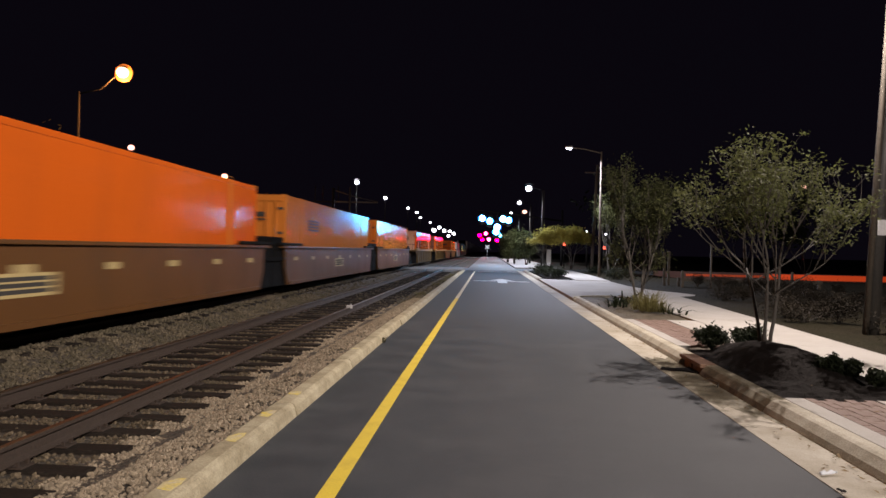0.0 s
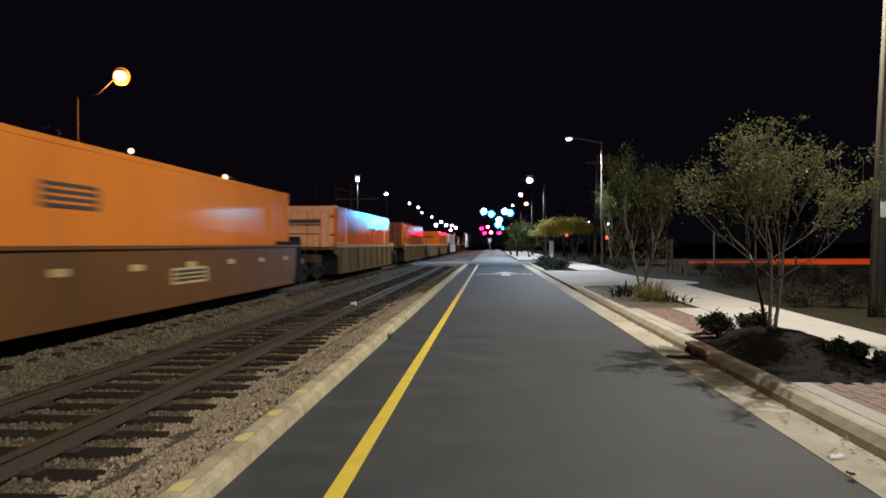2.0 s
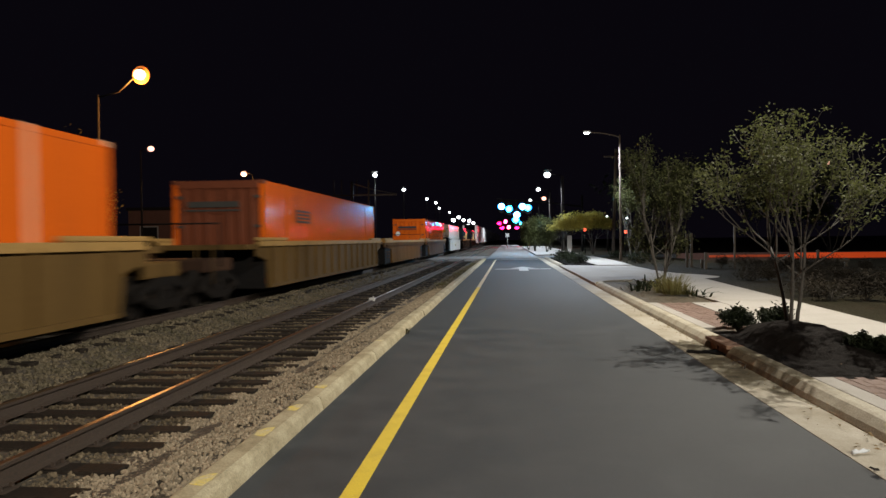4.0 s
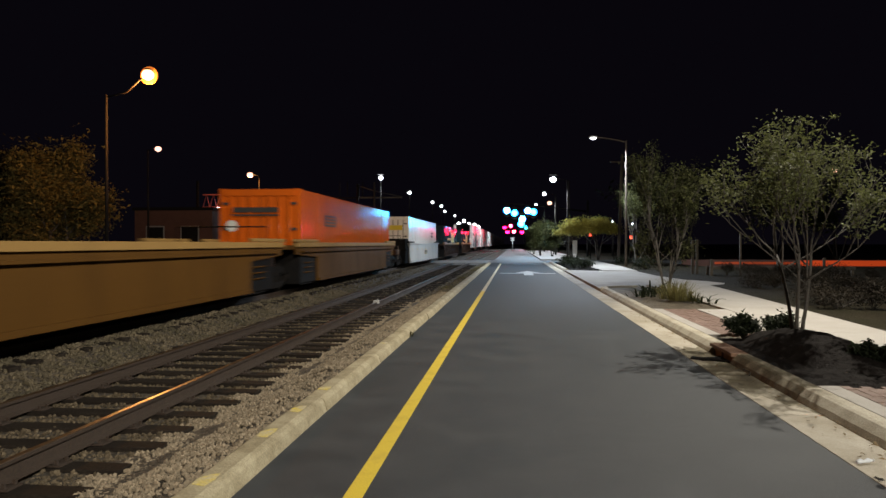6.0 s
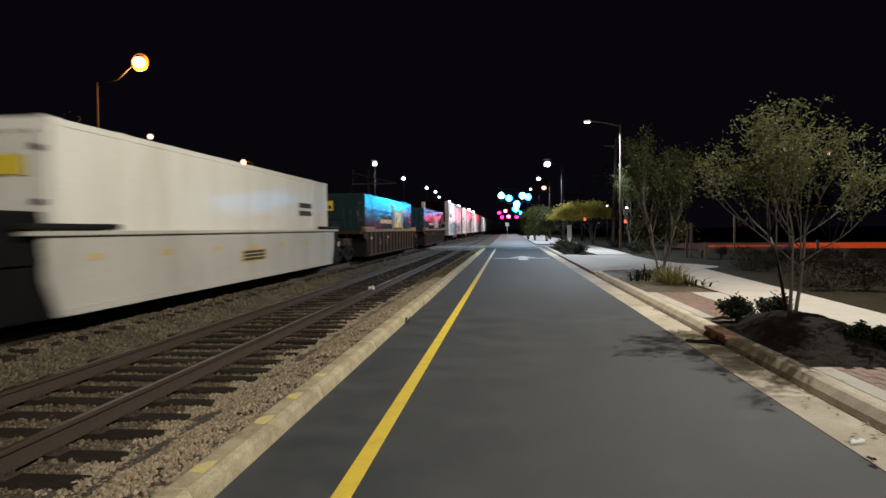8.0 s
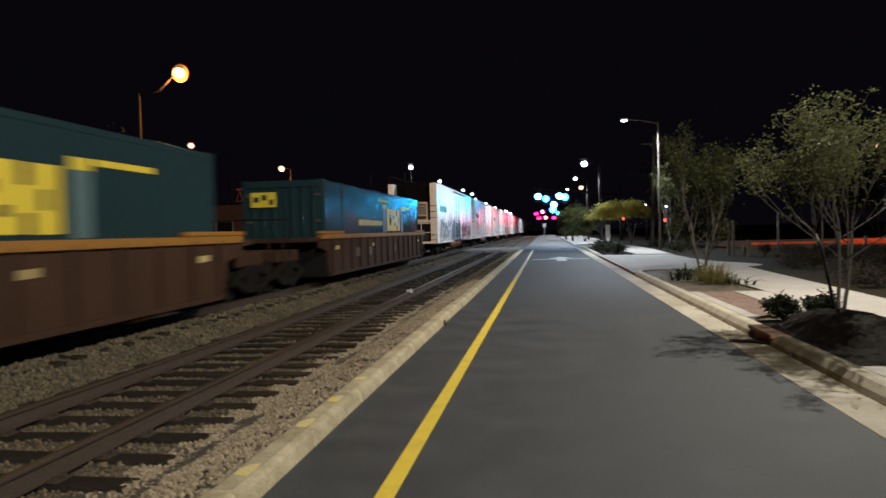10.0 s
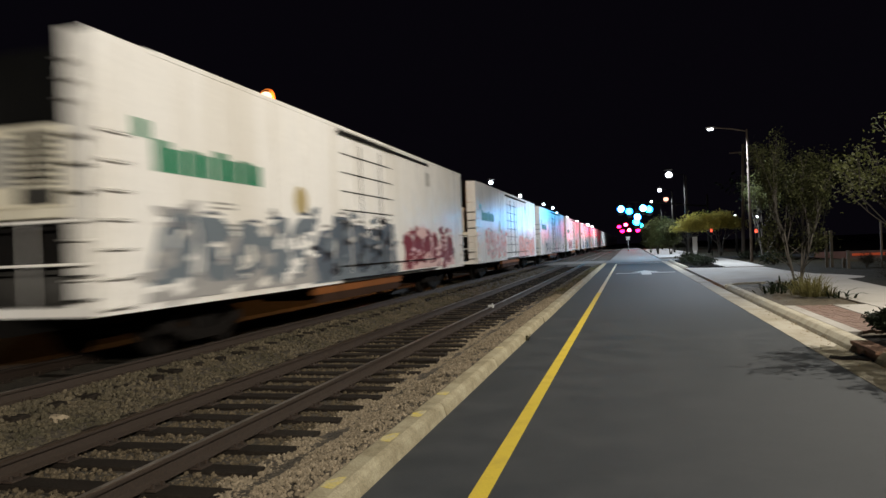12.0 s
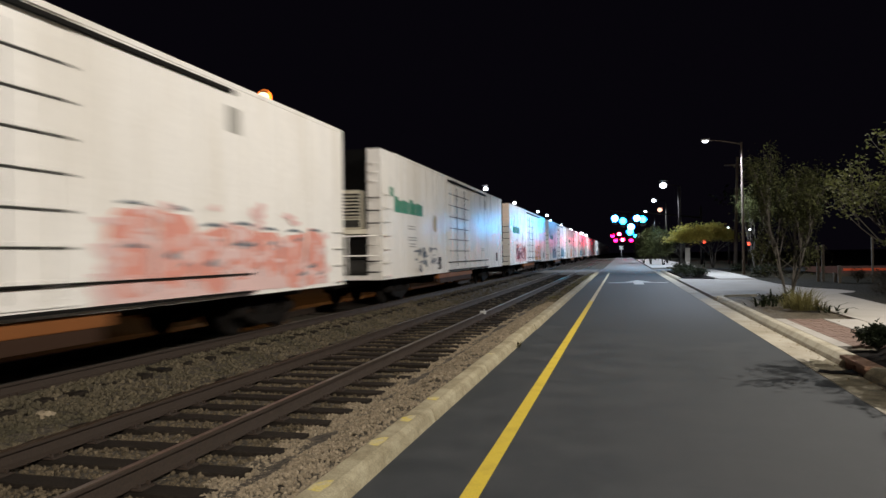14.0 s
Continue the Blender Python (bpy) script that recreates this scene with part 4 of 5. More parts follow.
    part("board", bm, WHITE_LINE, cross_sign, at=(0, -0.06 if a > 0 else -0.13, 2.5))

for x, y, h, r in ((14.64, 110.0, 4.8, 0.26), (13.45, 100.0, 3.3, 0.24), (17.54, 110.0, 4.5, 0.26), (15.64, 100.0, 2.5, 0.2)):
    globe_lamp((x, y, -0.3), h + 0.3, "small white lamp on a low post far off", GLOW_WHITE, r, (0.0, 0.0), "small far lamps")
globe_lamp((37.7, 90.0, -0.3), 10.4, "tall pole with a pinkish lamp beyond the trees", GLOW_PINK, 0.32, (0.0, 0.0), "sodium lamps")
# crossing cantilever beyond the train and a lit sign gantry further back
cant = thing("crossing_cantilever", (-16.0, 74.0, 0.0), "dark steel level crossing cantilever", "rail signal")
part("mast", tube(B(), [(0, 0, 0), (0, 0, 7.8)], [0.16, 0.14], 10), BLACK, cant)
part("boom", box(B(), 0.0, 4.6, -0.1, 0.1, 6.3, 6.45), POLE, cant)
part("boom", tube(B(), [(0, 0, 7.6), (2.3, 0, 6.9), (4.6, 0, 6.45)], 0.05, 6), POLE, cant)
for x in (-1.9, -1.1, 0.5):
    part("rod", tube(B(), [(x, 0, 6.4), (x, 0, 8.0)], 0.05, 6), BLACK, cant)
part("rod", box(B(), -2.1, 0.6, -0.05, 0.05, 6.3, 6.42), BLACK, cant)
GANTRY_RED = paint("faded_red_steel", (0.5, 0.13, 0.12), 0.5)
gan = thing("sign_gantry", (-35.0, 78.0, 0.0), "lit steel truss gantry with small lamps", "gantry")
for z in (5.6, 7.0):
    part("chord", box(B(), 0.6, 6.0, -0.06, 0.06, z, z + 0.13), GANTRY_RED, gan)
for i in range(7):
    part("brace", tube(B(), [(0.6 + 0.8 * i, 0, 5.65), (1.0 + 0.8 * i, 0, 7.05), (1.4 + 0.8 * i, 0, 5.65)], 0.05, 5), GANTRY_RED, gan)
part("mast", tube(B(), [(0, 0, 0), (0, 0, 8.6)], 0.16, 8), BLACK, gan)
for x, m in ((2.4, GLOW_WHITE), (4.6, GLOW_WHITE), (6.2, GLOW_RED)):
    part("lamp", box(B(), x - 0.14, x + 0.14, -0.25, -0.1, 5.45, 5.65, 0.03), m, gan, "small glowing lamp")

# low building and an invented wall whose glow stands for a far red-lit band
building = thing("low_building", (-31.5, 58.0, -0.3), "low brick building behind the tracks", "building")
part("wall", box(B(), 0, 6.7, 0, 8, 0, 4.7), RED_WALL, building)
part("roof", box(B(), -0.15, 6.85, -0.15, 8.15, 4.7, 4.95), BLACK, building)
for i in range(2):
    w = part("window", box(B(), 1 + 3 * i, 2.6 + 3 * i, -0.06, 0.02, 1.6, 3.4), GALV, building)
    part("pane", box(B(), 1.1 + 3 * i, 2.5 + 3 * i, -0.075, -0.062, 1.7, 3.3), BLACK, w)
wall = thing("band_wall", (14.0, 62.2, 0.0), "invented low wall carrying a glowing red-orange band", "wall")
part("wall", box(B(), 0, 60, 0, 0.4, -0.3, 0.30), RED_WALL, wall)
part("lit_band", box(B(), 2.6, 9.4, -0.06, -0.002, -0.06, 0.12), GLOW_BAND_DIM, wall, "dim red-orange band added as glow")
part("lit_band", box(B(), 9.41, 60, -0.06, -0.002, -0.2, 0.25), GLOW_BAND, wall, "red-orange band added as glow")

# posts and a rail at the path's end
for x, y, h in ((9.05, 38.0, 1.75), (9.32, 38.2, 1.8), (9.48, 36.1, 0.85), (10.86, 36.2, 2.1), (13.4, 38.5, 0.9), (15.4, 39.5, 0.9), (16.1, 39.6, 0.85)):
    p = thing("fence_post", (x, y, 0.05), "weathered square wooden post beside the path", "post", "posts by the path")
    part("post", box(B(), -0.06 if h < 2 else -0.035, 0.06 if h < 2 else 0.035, -0.06, 0.06, 0, h, 0.012), WEATHERED, p)
rail_fence = thing("wooden_rail", (9.5, 37.0, 0.05), "low pale wooden rail on short posts", "fence")
part("rail", box(B(), 0.0, 7.0, -0.05, 0.05, 0.32, 0.46, 0.01), WEATHERED, rail_fence)
for x in (0.05, 3.5, 6.9):
    part("post", box(B(), x - 0.06, x + 0.06, 0.052, 0.17, 0, 0.5, 0.01), WEATHERED, rail_fence)

# fallen leaves in the gutter and on the strip
rl = random.Random(77)
vs, fs = [], []
for _ in range(230):
    y = 5.0 + 14 * rl.random() ** 1.4
    x = 2.97 - abs(rl.gauss(0, 0.14)) if rl.random() < 0.75 else rl.uniform(3.3, 4.8)
    z = 0.012 if x < 2.98 else KERB_Z + 0.012
    m = Euler((rl.uniform(-0.35, 0.35), rl.uniform(-0.35, 0.35), rl.uniform(0, 6.3))).to_matrix()
    s = rl.uniform(0.012, 0.034)
    o = len(vs)
    vs += [tuple(Vector((x, y, z)) + m @ (Vector(q) * s)) for q in ((-1, 0, 0), (0, -0.5, 0.15), (1, 0, 0), (0, 0.5, 0.15))]
    fs += [(o, o + 1, o + 2), (o, o + 2, o + 3)]
tagged(new("fallen_leaves", built(vs, fs, "fallen_leaves", DRYLEAF)), "small dry brown leaves blown along the kerb", "leaves", kind="stuff")
twig = thing("twig", (2.90, 9.3, 0.012), "thin bent twig lying in the gutter", "twig")
part("stick", tube(B(), [(0, 0, 0), (0.06, 0.15, 0.02), (0.02, 0.32, 0.03), (0.09, 0.45, 0.01)], [0.008, 0.008, 0.006, 0.004], 6), BARK, twig)
# litter by the gutter, a white clip on the rail, a weed in the kerb joint
bottle = thing("crushed_bottle", (2.61, 5.70, 0.022), "crushed clear plastic bottle in the gutter", "litter", turn=0.4)
bottle.scale = (0.72, 0.72, 0.72)
PLASTIC = paint("clear_plastic", (0.55, 0.58, 0.62), 0.12)
part("body", tube(B(), [(-0.1, 0, 0), (-0.05, 0, 0.008), (0.0, 0.006, -0.006), (0.05, 0, 0.006), (0.085, 0, 0), (0.11, 0, 0)], [0.018, 0.026, 0.014, 0.025, 0.016, 0.010], 10), PLASTIC, bottle)
part("cap", tube(B(), [(0.11, 0, 0), (0.126, 0, 0)], 0.014, 10), WHITE_LINE, bottle, "white screw cap")
dead = thing("dead_leaf", (2.50, 5.22, 0.012), "curled dark dead leaf in the gutter", "leaf", turn=0.6)
bm = B()
for k, q in enumerate(((-0.03, -0.015), (0.012, 0.01), (-0.005, 0.02))):
    bmesh.ops.create_grid(bm, x_segments=3, y_segments=2, size=0.022, matrix=Matrix.Translation((q[0], q[1], 0.012 + 0.006 * k)) @ Matrix.Rotation(0.9 * k, 4, "Z"))
for v in bm.verts:
    v.co.z += 5.0 * v.co.y ** 2 + 3.0 * v.co.x ** 2
part("blade", bm, MULCH, dead)
clip = thing("rail_clamp", (-3.78, 19.8, 0.02), "small white clamp on the rail", "clamp")
part("body", box(B(), -0.07, 0.09, -0.05, 0.05, -0.03, 0.06, 0.015), WHITE_LINE, clip)
part("bolt", tube(B(), [(0.05, 0, 0.06), (0.05, 0, 0.1)], 0.02, 6), GALV, clip)
rock = thing("stone_block", (-6.39, 6.88, -0.13), "large pale broken stone beside the track", "stone")
bm = B()
bmesh.ops.create_icosphere(bm, subdivisions=2, radius=0.19)
for v in bm.verts:
    v.co *= 1 + 0.25 * noise.noise(v.co * 9)
    v.co.z *= 0.5
part("block", bm, STONE, rock)
grass_clump((-1.84, 12.75, 0.0), 0.12, 0.16, 40, 8, "small green weed in the kerb joint")
dry_tufts = [(-2.2 + 0.25 * rs.random() - 0.4 * rs.random(), rs.uniform(24, 55)) for _ in range(30)]
for i, (x, y) in enumerate(dry_tufts):
    t = grass_clump((x, y, ballast_height(x, y) - 0.02), 0.35, 0.16, 40, 300 + i, "low dry grass tuft on the ballast edge")
    t["group"] = "grass tufts on the ballast"

# ---- the train ----
SPEED = 17.75
MOVING, WHEELS = [], []
WHEEL_R = 0.42


def rolling(ob, u):
    MOVING.append((ob, u))
    return ob


def wheel_mesh():
    bm = B()
    for s in (-1, 1):
        x = 0.755 * s
        tube(bm, [(x - 0.065, 0, 0), (x - 0.06, 0, 0), (x + 0.06, 0, 0), (x + 0.065, 0, 0)], [WHEEL_R - 0.03, WHEEL_R, WHEEL_R, WHEEL_R - 0.03], 24)
        tube(bm, [(x - 0.075, 0, 0), (x + 0.075, 0, 0)], [0.12, 0.12], 12)
        for k in range(3):
            a = k * math.tau / 3
            box(bm, x + 0.066, x + 0.074, math.cos(a) * 0.26 - 0.03, math.cos(a) * 0.26 + 0.03, math.sin(a) * 0.26 - 0.03, math.sin(a) * 0.26 + 0.03)
    tube(bm, [(-0.75, 0, 0), (0.75, 0, 0)], 0.08, 10)
    me = bpy.data.meshes.new("wheelset")
    bm.to_mesh(me)
    bm.free()
    me.materials.append(TRUCK_STEEL)
    return me


def kept(name, bm, mat):
    me = bpy.data.meshes.new(name)
    bmesh.ops.recalc_face_normals(bm, faces=bm.faces)
    bm.to_mesh(me)
    bm.free()
    me.materials.append(mat)
    return me


def side_frame_mesh():
    """A cast side frame: arched top member and sagging tension member, one outline with a spring window and two axle windows."""
    bm = B()
    for side in ([(-1.15, 0.42), (-0.9, 0.54), (-0.35, 0.70), (0.35, 0.70), (0.9, 0.54), (1.15, 0.42)], [(-0.9, 0.40), (-0.4, 0.24), (0.4, 0.24), (0.9, 0.40)]):
        rings = []
        for a, za in side:
            rings.append([bm.verts.new(q) for q in ((-0.07, a, za - 0.08), (0.07, a, za - 0.08), (0.07, a, za + 0.08), (-0.07, a, za + 0.08))])
        for u, v in zip(rings, rings[1:]):
            for k in range(4):
                bm.faces.new((u[k], u[(k + 1) % 4], v[(k + 1) % 4], v[k]))
        bm.faces.new(rings[0][::-1])
        bm.faces.new(rings[-1])
    for y in (-0.31, 0.31):
        box(bm, -0.06, 0.06, y - 0.07, y + 0.07, 0.24, 0.7)
    return kept("side_frame", bm, TRUCK_STEEL)


WHEEL_ME, FRAME_ME = wheel_mesh(), side_frame_mesh()
BOLSTER_ME = kept("bolster", box(B(), -1.05, 1.05, -0.18, 0.18, 0.5, 0.74, 0.03), TRUCK_STEEL)
SPRING_ME = kept("spring", tube(B(), [(0, 0, 0.31 + 0.03 * k) for k in range(8)], [0.055 + 0.012 * (k % 2) for k in range(8)], 10), TRUCK_STEEL)
BEARING_ME = kept("bearing_cap", tube(B(), [(-0.08, 0, 0), (0.10, 0, 0), (0.13, 0, 0)], [0.12, 0.11, 0.06], 12), TRUCK_STEEL)


def truck(parent, y):
    """A two-axle truck: bolster, two side frames, springs, bearing caps and wheelsets."""
    t = share("truck", BOLSTER_ME, parent, (0, y, 0))
    for s in (-1, 1):
        share("side_frame", FRAME_ME, t, (0.98 * s, 0, 0))
        for dy in (-0.14, 0.0, 0.14):
            share("spring", SPRING_ME, t, (0.98 * s, dy, 0))
        for dy in (-0.89, 0.89):
            share("bearing_cap", BEARING_ME, t, (0.98 * s, dy, WHEEL_R), 0 if s > 0 else math.pi)
    for dy in (-0.89, 0.89):
        WHEELS.append((share("wheelset", WHEEL_ME, t, (0, dy, WHEEL_R)), dy))
    return t


def couple(parent, y0, y1, z=0.88):
    part("coupler", box(B(), -0.12, 0.12, y0, y1, z - 0.12, z + 0.12, 0.03), BLACK, parent)


def well_car(u, length, paint_mat, style, label, near_truck, far_truck, chord=None, shared=False, ribs=14):
    """An open-topped well: deep side sills with a top chord, end platforms over the trucks."""
    car = rolling(thing("well_car", (0, 0, 0), label, "railway car", "well cars of the train"), u)
    L = length
    for s in (-1, 1):
        bm = B()
        x0, x1 = (1.36, 1.43)
        if style == "smooth":
            o = [(0.0, 0.22), (L, 0.22), (L + 0.3, 0.75), (L + 0.35, 1.40), (-0.35, 1.40), (-0.3, 0.75)]
        elif style == "flange":
            o = [(1.7, 0.22), (L - 1.7, 0.22), (L - 1.65, 1.0), (L + 0.7, 1.12), (L + 0.7, 1.40), (-0.7, 1.40), (-0.7, 1.12), (1.65, 1.0)]
        else:
            o = [(0.05, 0.22), (L - 0.05, 0.22), (L + 0.1, 0.95), (L + 0.9, 1.1), (L + 0.9, 1.40), (-0.9, 1.40), (-0.9, 1.1), (-0.1, 0.95)]
        a = [bm.verts.new((s * x0, y, z)) for y, z in o]
        b = [bm.verts.new((s * x1, y, z)) for y, z in o]
        bm.faces.new(a)
        bm.faces.new(b[::-1])
        for i in range(len(o)):
            j = (i + 1) % len(o)
            bm.faces.new((a[i], a[j], b[j], b[i]))
        bmesh.ops.recalc_face_normals(bm, faces=bm.faces)
        sill = part("side_sill", bm, paint_mat, car)
        top = B()
        box(top, min(s * 1.30, s * 1.50), max(s * 1.30, s * 1.50), -0.75, L + 0.75, 1.34 if chord else 1.402, 1.482 if chord else 1.47, 0.012)
        part("top_chord", top, chord or paint_mat, sill)
        bot = B()
        inset = 1.75 if style == "flange" else 0.1
        box(bot, min(s * 1.432, s * 1.475), max(s * 1.432, s * 1.475), inset, L - inset, 0.22, 0.32)
        part("bottom_chord", bot, paint_mat, sill)
        if style == "ribbed":
            n = ribs
            for i in range(n + 1):
                y = 0.3 + (L - 0.6) * i / n
                part("rib", box(B(), min(s * 1.432, s * 1.50), max(s * 1.432, s * 1.50), y - 0.045, y + 0.045, 0.321, 1.40), paint_mat, sill)
        elif style == "flange":
            part("flange", box(B(), min(s * 1.432, s * 1.53), max(s * 1.432, s * 1.53), -0.3, L + 0.3, 1.18, 1.23), paint_mat, sill)
        if s > 0 and style != "flange" and paint_mat is not WELL_OLIVE:
            for i in range(7 if style == "smooth" else 4):
                y = 0.9 + (L - 1.8) * i / (6 if style == "smooth" else 3)
                part("reflector", box(B(), 1.433, 1.437, y - 0.2, y + 0.2, 1.0, 1.12), TAG, sill, "dull yellow reflective tape")
            if style == "smooth":
                y = 4.7 if u < 10 else 7.2
                part("data_panel", box(B(), 1.433, 1.437, y, y + 1.8, 0.66, 1.0), TAG, sill, "pale lettering panel")
                for z in (0.74, 0.83, 0.92):
                    part("lettering", box(B(), 1.4372, 1.4385, y + 0.1, y + 1.7, z - 0.032, z + 0.032), SIGN_GREY, sill, "dark unreadable lettering")
            elif paint_mat is WELL_RUST:
                for y in (3.2, 5.0, 9.4):
                    part("data_panel", box(B(), 1.433, 1.437, y, y + 0.42, 0.7, 1.0), STENCIL, sill, "pale worn stencil patch")
    if style == "smooth":
        for y0, y1 in ((-1.25, -0.4), (L + 0.4, L + 1.25)):
            part("bulkhead", box(B(), -1.32, 1.32, y0 - 0.2, y1 + 0.2, 0.2, 1.75, 0.05), DARKHOLE, car, "near-black end bulkhead")
    if style == "flange":
        for y in (0.15, L - 1.5):
            part("step_panel", box(B(), 1.30, 1.36, y - 0.2, y + 1.58, 0.22, 1.13, 0.02), BLACK, car)
            for z in (0.55, 0.7, 0.85):
                part("rung", tube(B(), [(1.40, y + 0.1, z), (1.40, y + 1.0, z)], 0.018, 5), WELL_TAN, car)
    for y0, y1 in ((-1.55, -0.05), (L + 0.05, L + 1.55)):
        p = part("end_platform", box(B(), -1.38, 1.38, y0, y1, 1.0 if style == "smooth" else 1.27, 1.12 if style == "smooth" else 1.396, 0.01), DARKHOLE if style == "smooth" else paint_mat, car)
        part("end_sill", box(B(), -0.25, 0.25, y0 - 0.02, y1 - 0.06, 0.76, 0.998), BLACK, p)
    for y0, y1 in ((-0.9, 1.6), (L - 1.6, L + 0.9)):
        for s in (-1, 1):
            part("guide_bracket", box(B(), min(s * 1.34, s * 1.49), max(s * 1.34, s * 1.49), y0, y1, 1.487, 1.58, 0.03), BLACK if style == "smooth" else chord or paint_mat, car)
    for y in (-0.14, L + 0.02):
        part("end_wall", box(B(), -1.355, 1.355, y, y + 0.11, 0.2, 1.26, 0.01), BLACK, car, "black end wall of the well")
    part("well_floor", box(B(), -1.3, 1.3, 0.2, L - 0.2, 0.16, 0.2), BLACK, car)
    for y in [v for v in (near_truck, far_truck) if v is not None]:
        truck(car, y)
    if near_truck is not None and near_truck < -1.0:
        part("end_body", box(B(), -1.0, 1.0, -3.1, -1.5, 0.76, 1.08, 0.05), WELL_RUST, car)
        part("handrail", tube(B(), [(1.25, -2.9, 0.9), (1.25, -2.9, 1.9), (-1.25, -2.9, 1.9), (-1.25, -2.9, 0.9)], 0.022, 6), BLACK, car)
        for x in (0.7, 1.1):
            part("ladder", tube(B(), [(x, -2.95, 0.5), (x, -2.95, 1.3)], 0.016, 5), paint_mat, car)
    if far_truck is not None and not shared:
        part("end_body", box(B(), -1.0, 1.0, L + 1.5, L + 3.1, 0.76, 1.08, 0.05), paint_mat, car)
        couple(car, L + 3.1, L + 3.9)
    return car


def container(u, paint_mat, style, label, end_mat=None):
    """A 53-foot container: corrugated sides between rails and posts, doors with lock rods at the end."""
    c = rolling(thing("shipping_container", (0, 0, 0), label, "shipping container", "containers on the train"), u)
    L, W, z0, z1 = 16.15, 1.295, 0.24, 3.14
    end_mat = end_mat or paint_mat
    for s in (-1, 1):
        bm = B()
        pitch, n = 0.42, int((L - 0.3) / 0.42)
        prev = None
        y = 0.15
        pts = []
        for i in range(n):
            pts += [(y, 0), (y + 0.17, 0), (y + 0.21, -0.005), (y + 0.38, -0.005)]
            y += (L - 0.3) / n
        pts.append((L - 0.15, 0))
        for y, d in pts:
            cur = [bm.verts.new((s * (W - 0.012 + d), y, z)) for z in (z0 + 0.14, z1 - 0.1)]
            if prev:
                bm.faces.new((prev[0], cur[0], cur[1], prev[1]) if s > 0 else (prev[1], cur[1], cur[0], prev[0]))
            prev = cur
        side = part("side_panel", bm, paint_mat, c)
        part("bottom_rail", box(B(), min(s * 1.2, s * W), max(s * 1.2, s * W), 0.15, L - 0.15, z0, z0 + 0.15, 0.01), paint_mat, side)
        part("top_rail", box(B(), min(s * 1.2, s * W), max(s * 1.2, s * W), 0.15, L - 0.15, z1 - 0.11, z1, 0.015), paint_mat, side)
        for y in (0.0, 1.95, L - 2.13, L - 0.18):
            part("post", box(B(), min(s * 1.15, s * (W + 0.004)), max(s * 1.15, s * (W + 0.004)), y, y + 0.18, z0, z1 + 0.012, 0.012), paint_mat if y in (0.0, L - 0.18) or end_mat is DARK_DOOR else end_mat, side)
        if s > 0:
            X = W + 0.001
            if style == "orange":
                part("sign_panel", box(B(), W - 0.01, X, 3.0, 4.6, 2.05, 2.45), SIGN_GREY, side, "dark sign panel")
                for z in (2.36, 2.25, 2.14):
                    part("lettering", box(B(), X, X + 0.002, 3.1, 4.5, z - 0.022, z + 0.022), paint_mat, side, "unreadable lettering")
            elif style == "blue":
                blue_sign(side, X)
            elif style == "white":
                for z in (2.0, 2.25):
                    part("sign_panel", box(B(), W - 0.01, X, 12.6, 14.0, z - 0.08, z + 0.08), SIGN_GREY, side, "dark small sign")
    part("roof", box(B(), -1.22, 1.22, 0.1, L - 0.1, z1 - 0.06, z1 + 0.004, 0.01), paint_mat, c)
    part("floor", box(B(), -1.2, 1.2, 0.1, L - 0.1, z0 + 0.01, z0 + 0.12), BLACK, c)
    for y0, y1, out in ((0.02, 0.075, -1), (L - 0.075, L - 0.02, 1)):
        door = part("end_wall", box(B(), -1.15, 1.15, y0, y1, z0 + 0.1, z1 - 0.08, 0.01), end_mat, c)
        f = y0 if out < 0 else y1
        part("header", box(B(), -1.15, 1.15, min(f, f + 0.05 * out), max(f, f + 0.05 * out), z1 - 0.2, z1 + 0.005, 0.01), end_mat, door)
        for x in (-0.95, -0.62, -0.3, 0.3, 0.62, 0.95):
            part("lock_rod", tube(B(), [(x, f + 0.035 * out, z0 + 0.2), (x, f + 0.035 * out, z1 - 0.2)], 0.022, 6), end_mat if style != "white" else SIGN_GREY, door)
        part("door_gap", box(B(), -0.012, 0.012, min(f, f + 0.006 * out), max(f, f + 0.006 * out), z0 + 0.2, z1 - 0.22), BLACK, door)
        if out < 0:
            if style == "orange":
                for x0, x1, za, zb in ((-0.85, 0.6, 2.42, 2.58), (-0.9, 0.62, 2.31, 2.36)):
                    part("lettering", box(B(), x0, x1, f - 0.07, f - 0.062, za, zb), SIGN_GREY, door, "dark bar of unreadable lettering")
            if style == "blue":
                part("sign_panel", box(B(), -1.0, -0.2, f - 0.07, f - 0.062, 2.35, 2.8), LOGO_YELLOW, door, "yellow sign panel")
                for x0, x1, za, zb in ((-0.92, -0.74, 2.5, 2.66), (-0.66, -0.5, 2.56, 2.72), (-0.42, -0.28, 2.42, 2.58)):
                    part("emblem_gap", box(B(), x0, x1, f - 0.073, f - 0.0705, za, zb), BLUE, door, "dark gap in the sign")
            if style == "white":
                part("sign_panel", box(B(), -0.9, 0.9, f - 0.07, f - 0.062, 2.3, 2.6), LOGO_YELLOW, door, "faded yellow sign panel")
            for z in (1.1, 1.9, 2.7):
                for x in (-1.1, 1.1):
                    part("hinge", box(B(), x - 0.09, x + 0.09, f - 0.05, f - 0.001, z - 0.04, z + 0.04), SIGN_GREY, door)
    for x in (-1.2, 1.2):
        for y in (0.09, L - 0.09):
            for z in (z0, z1 - 0.08):
                part("corner_casting", box(B(), x - 0.1, x + 0.1, y - 0.1, y + 0.1, z - 0.01, z + 0.1, 0.015), end_mat, c)
    return c


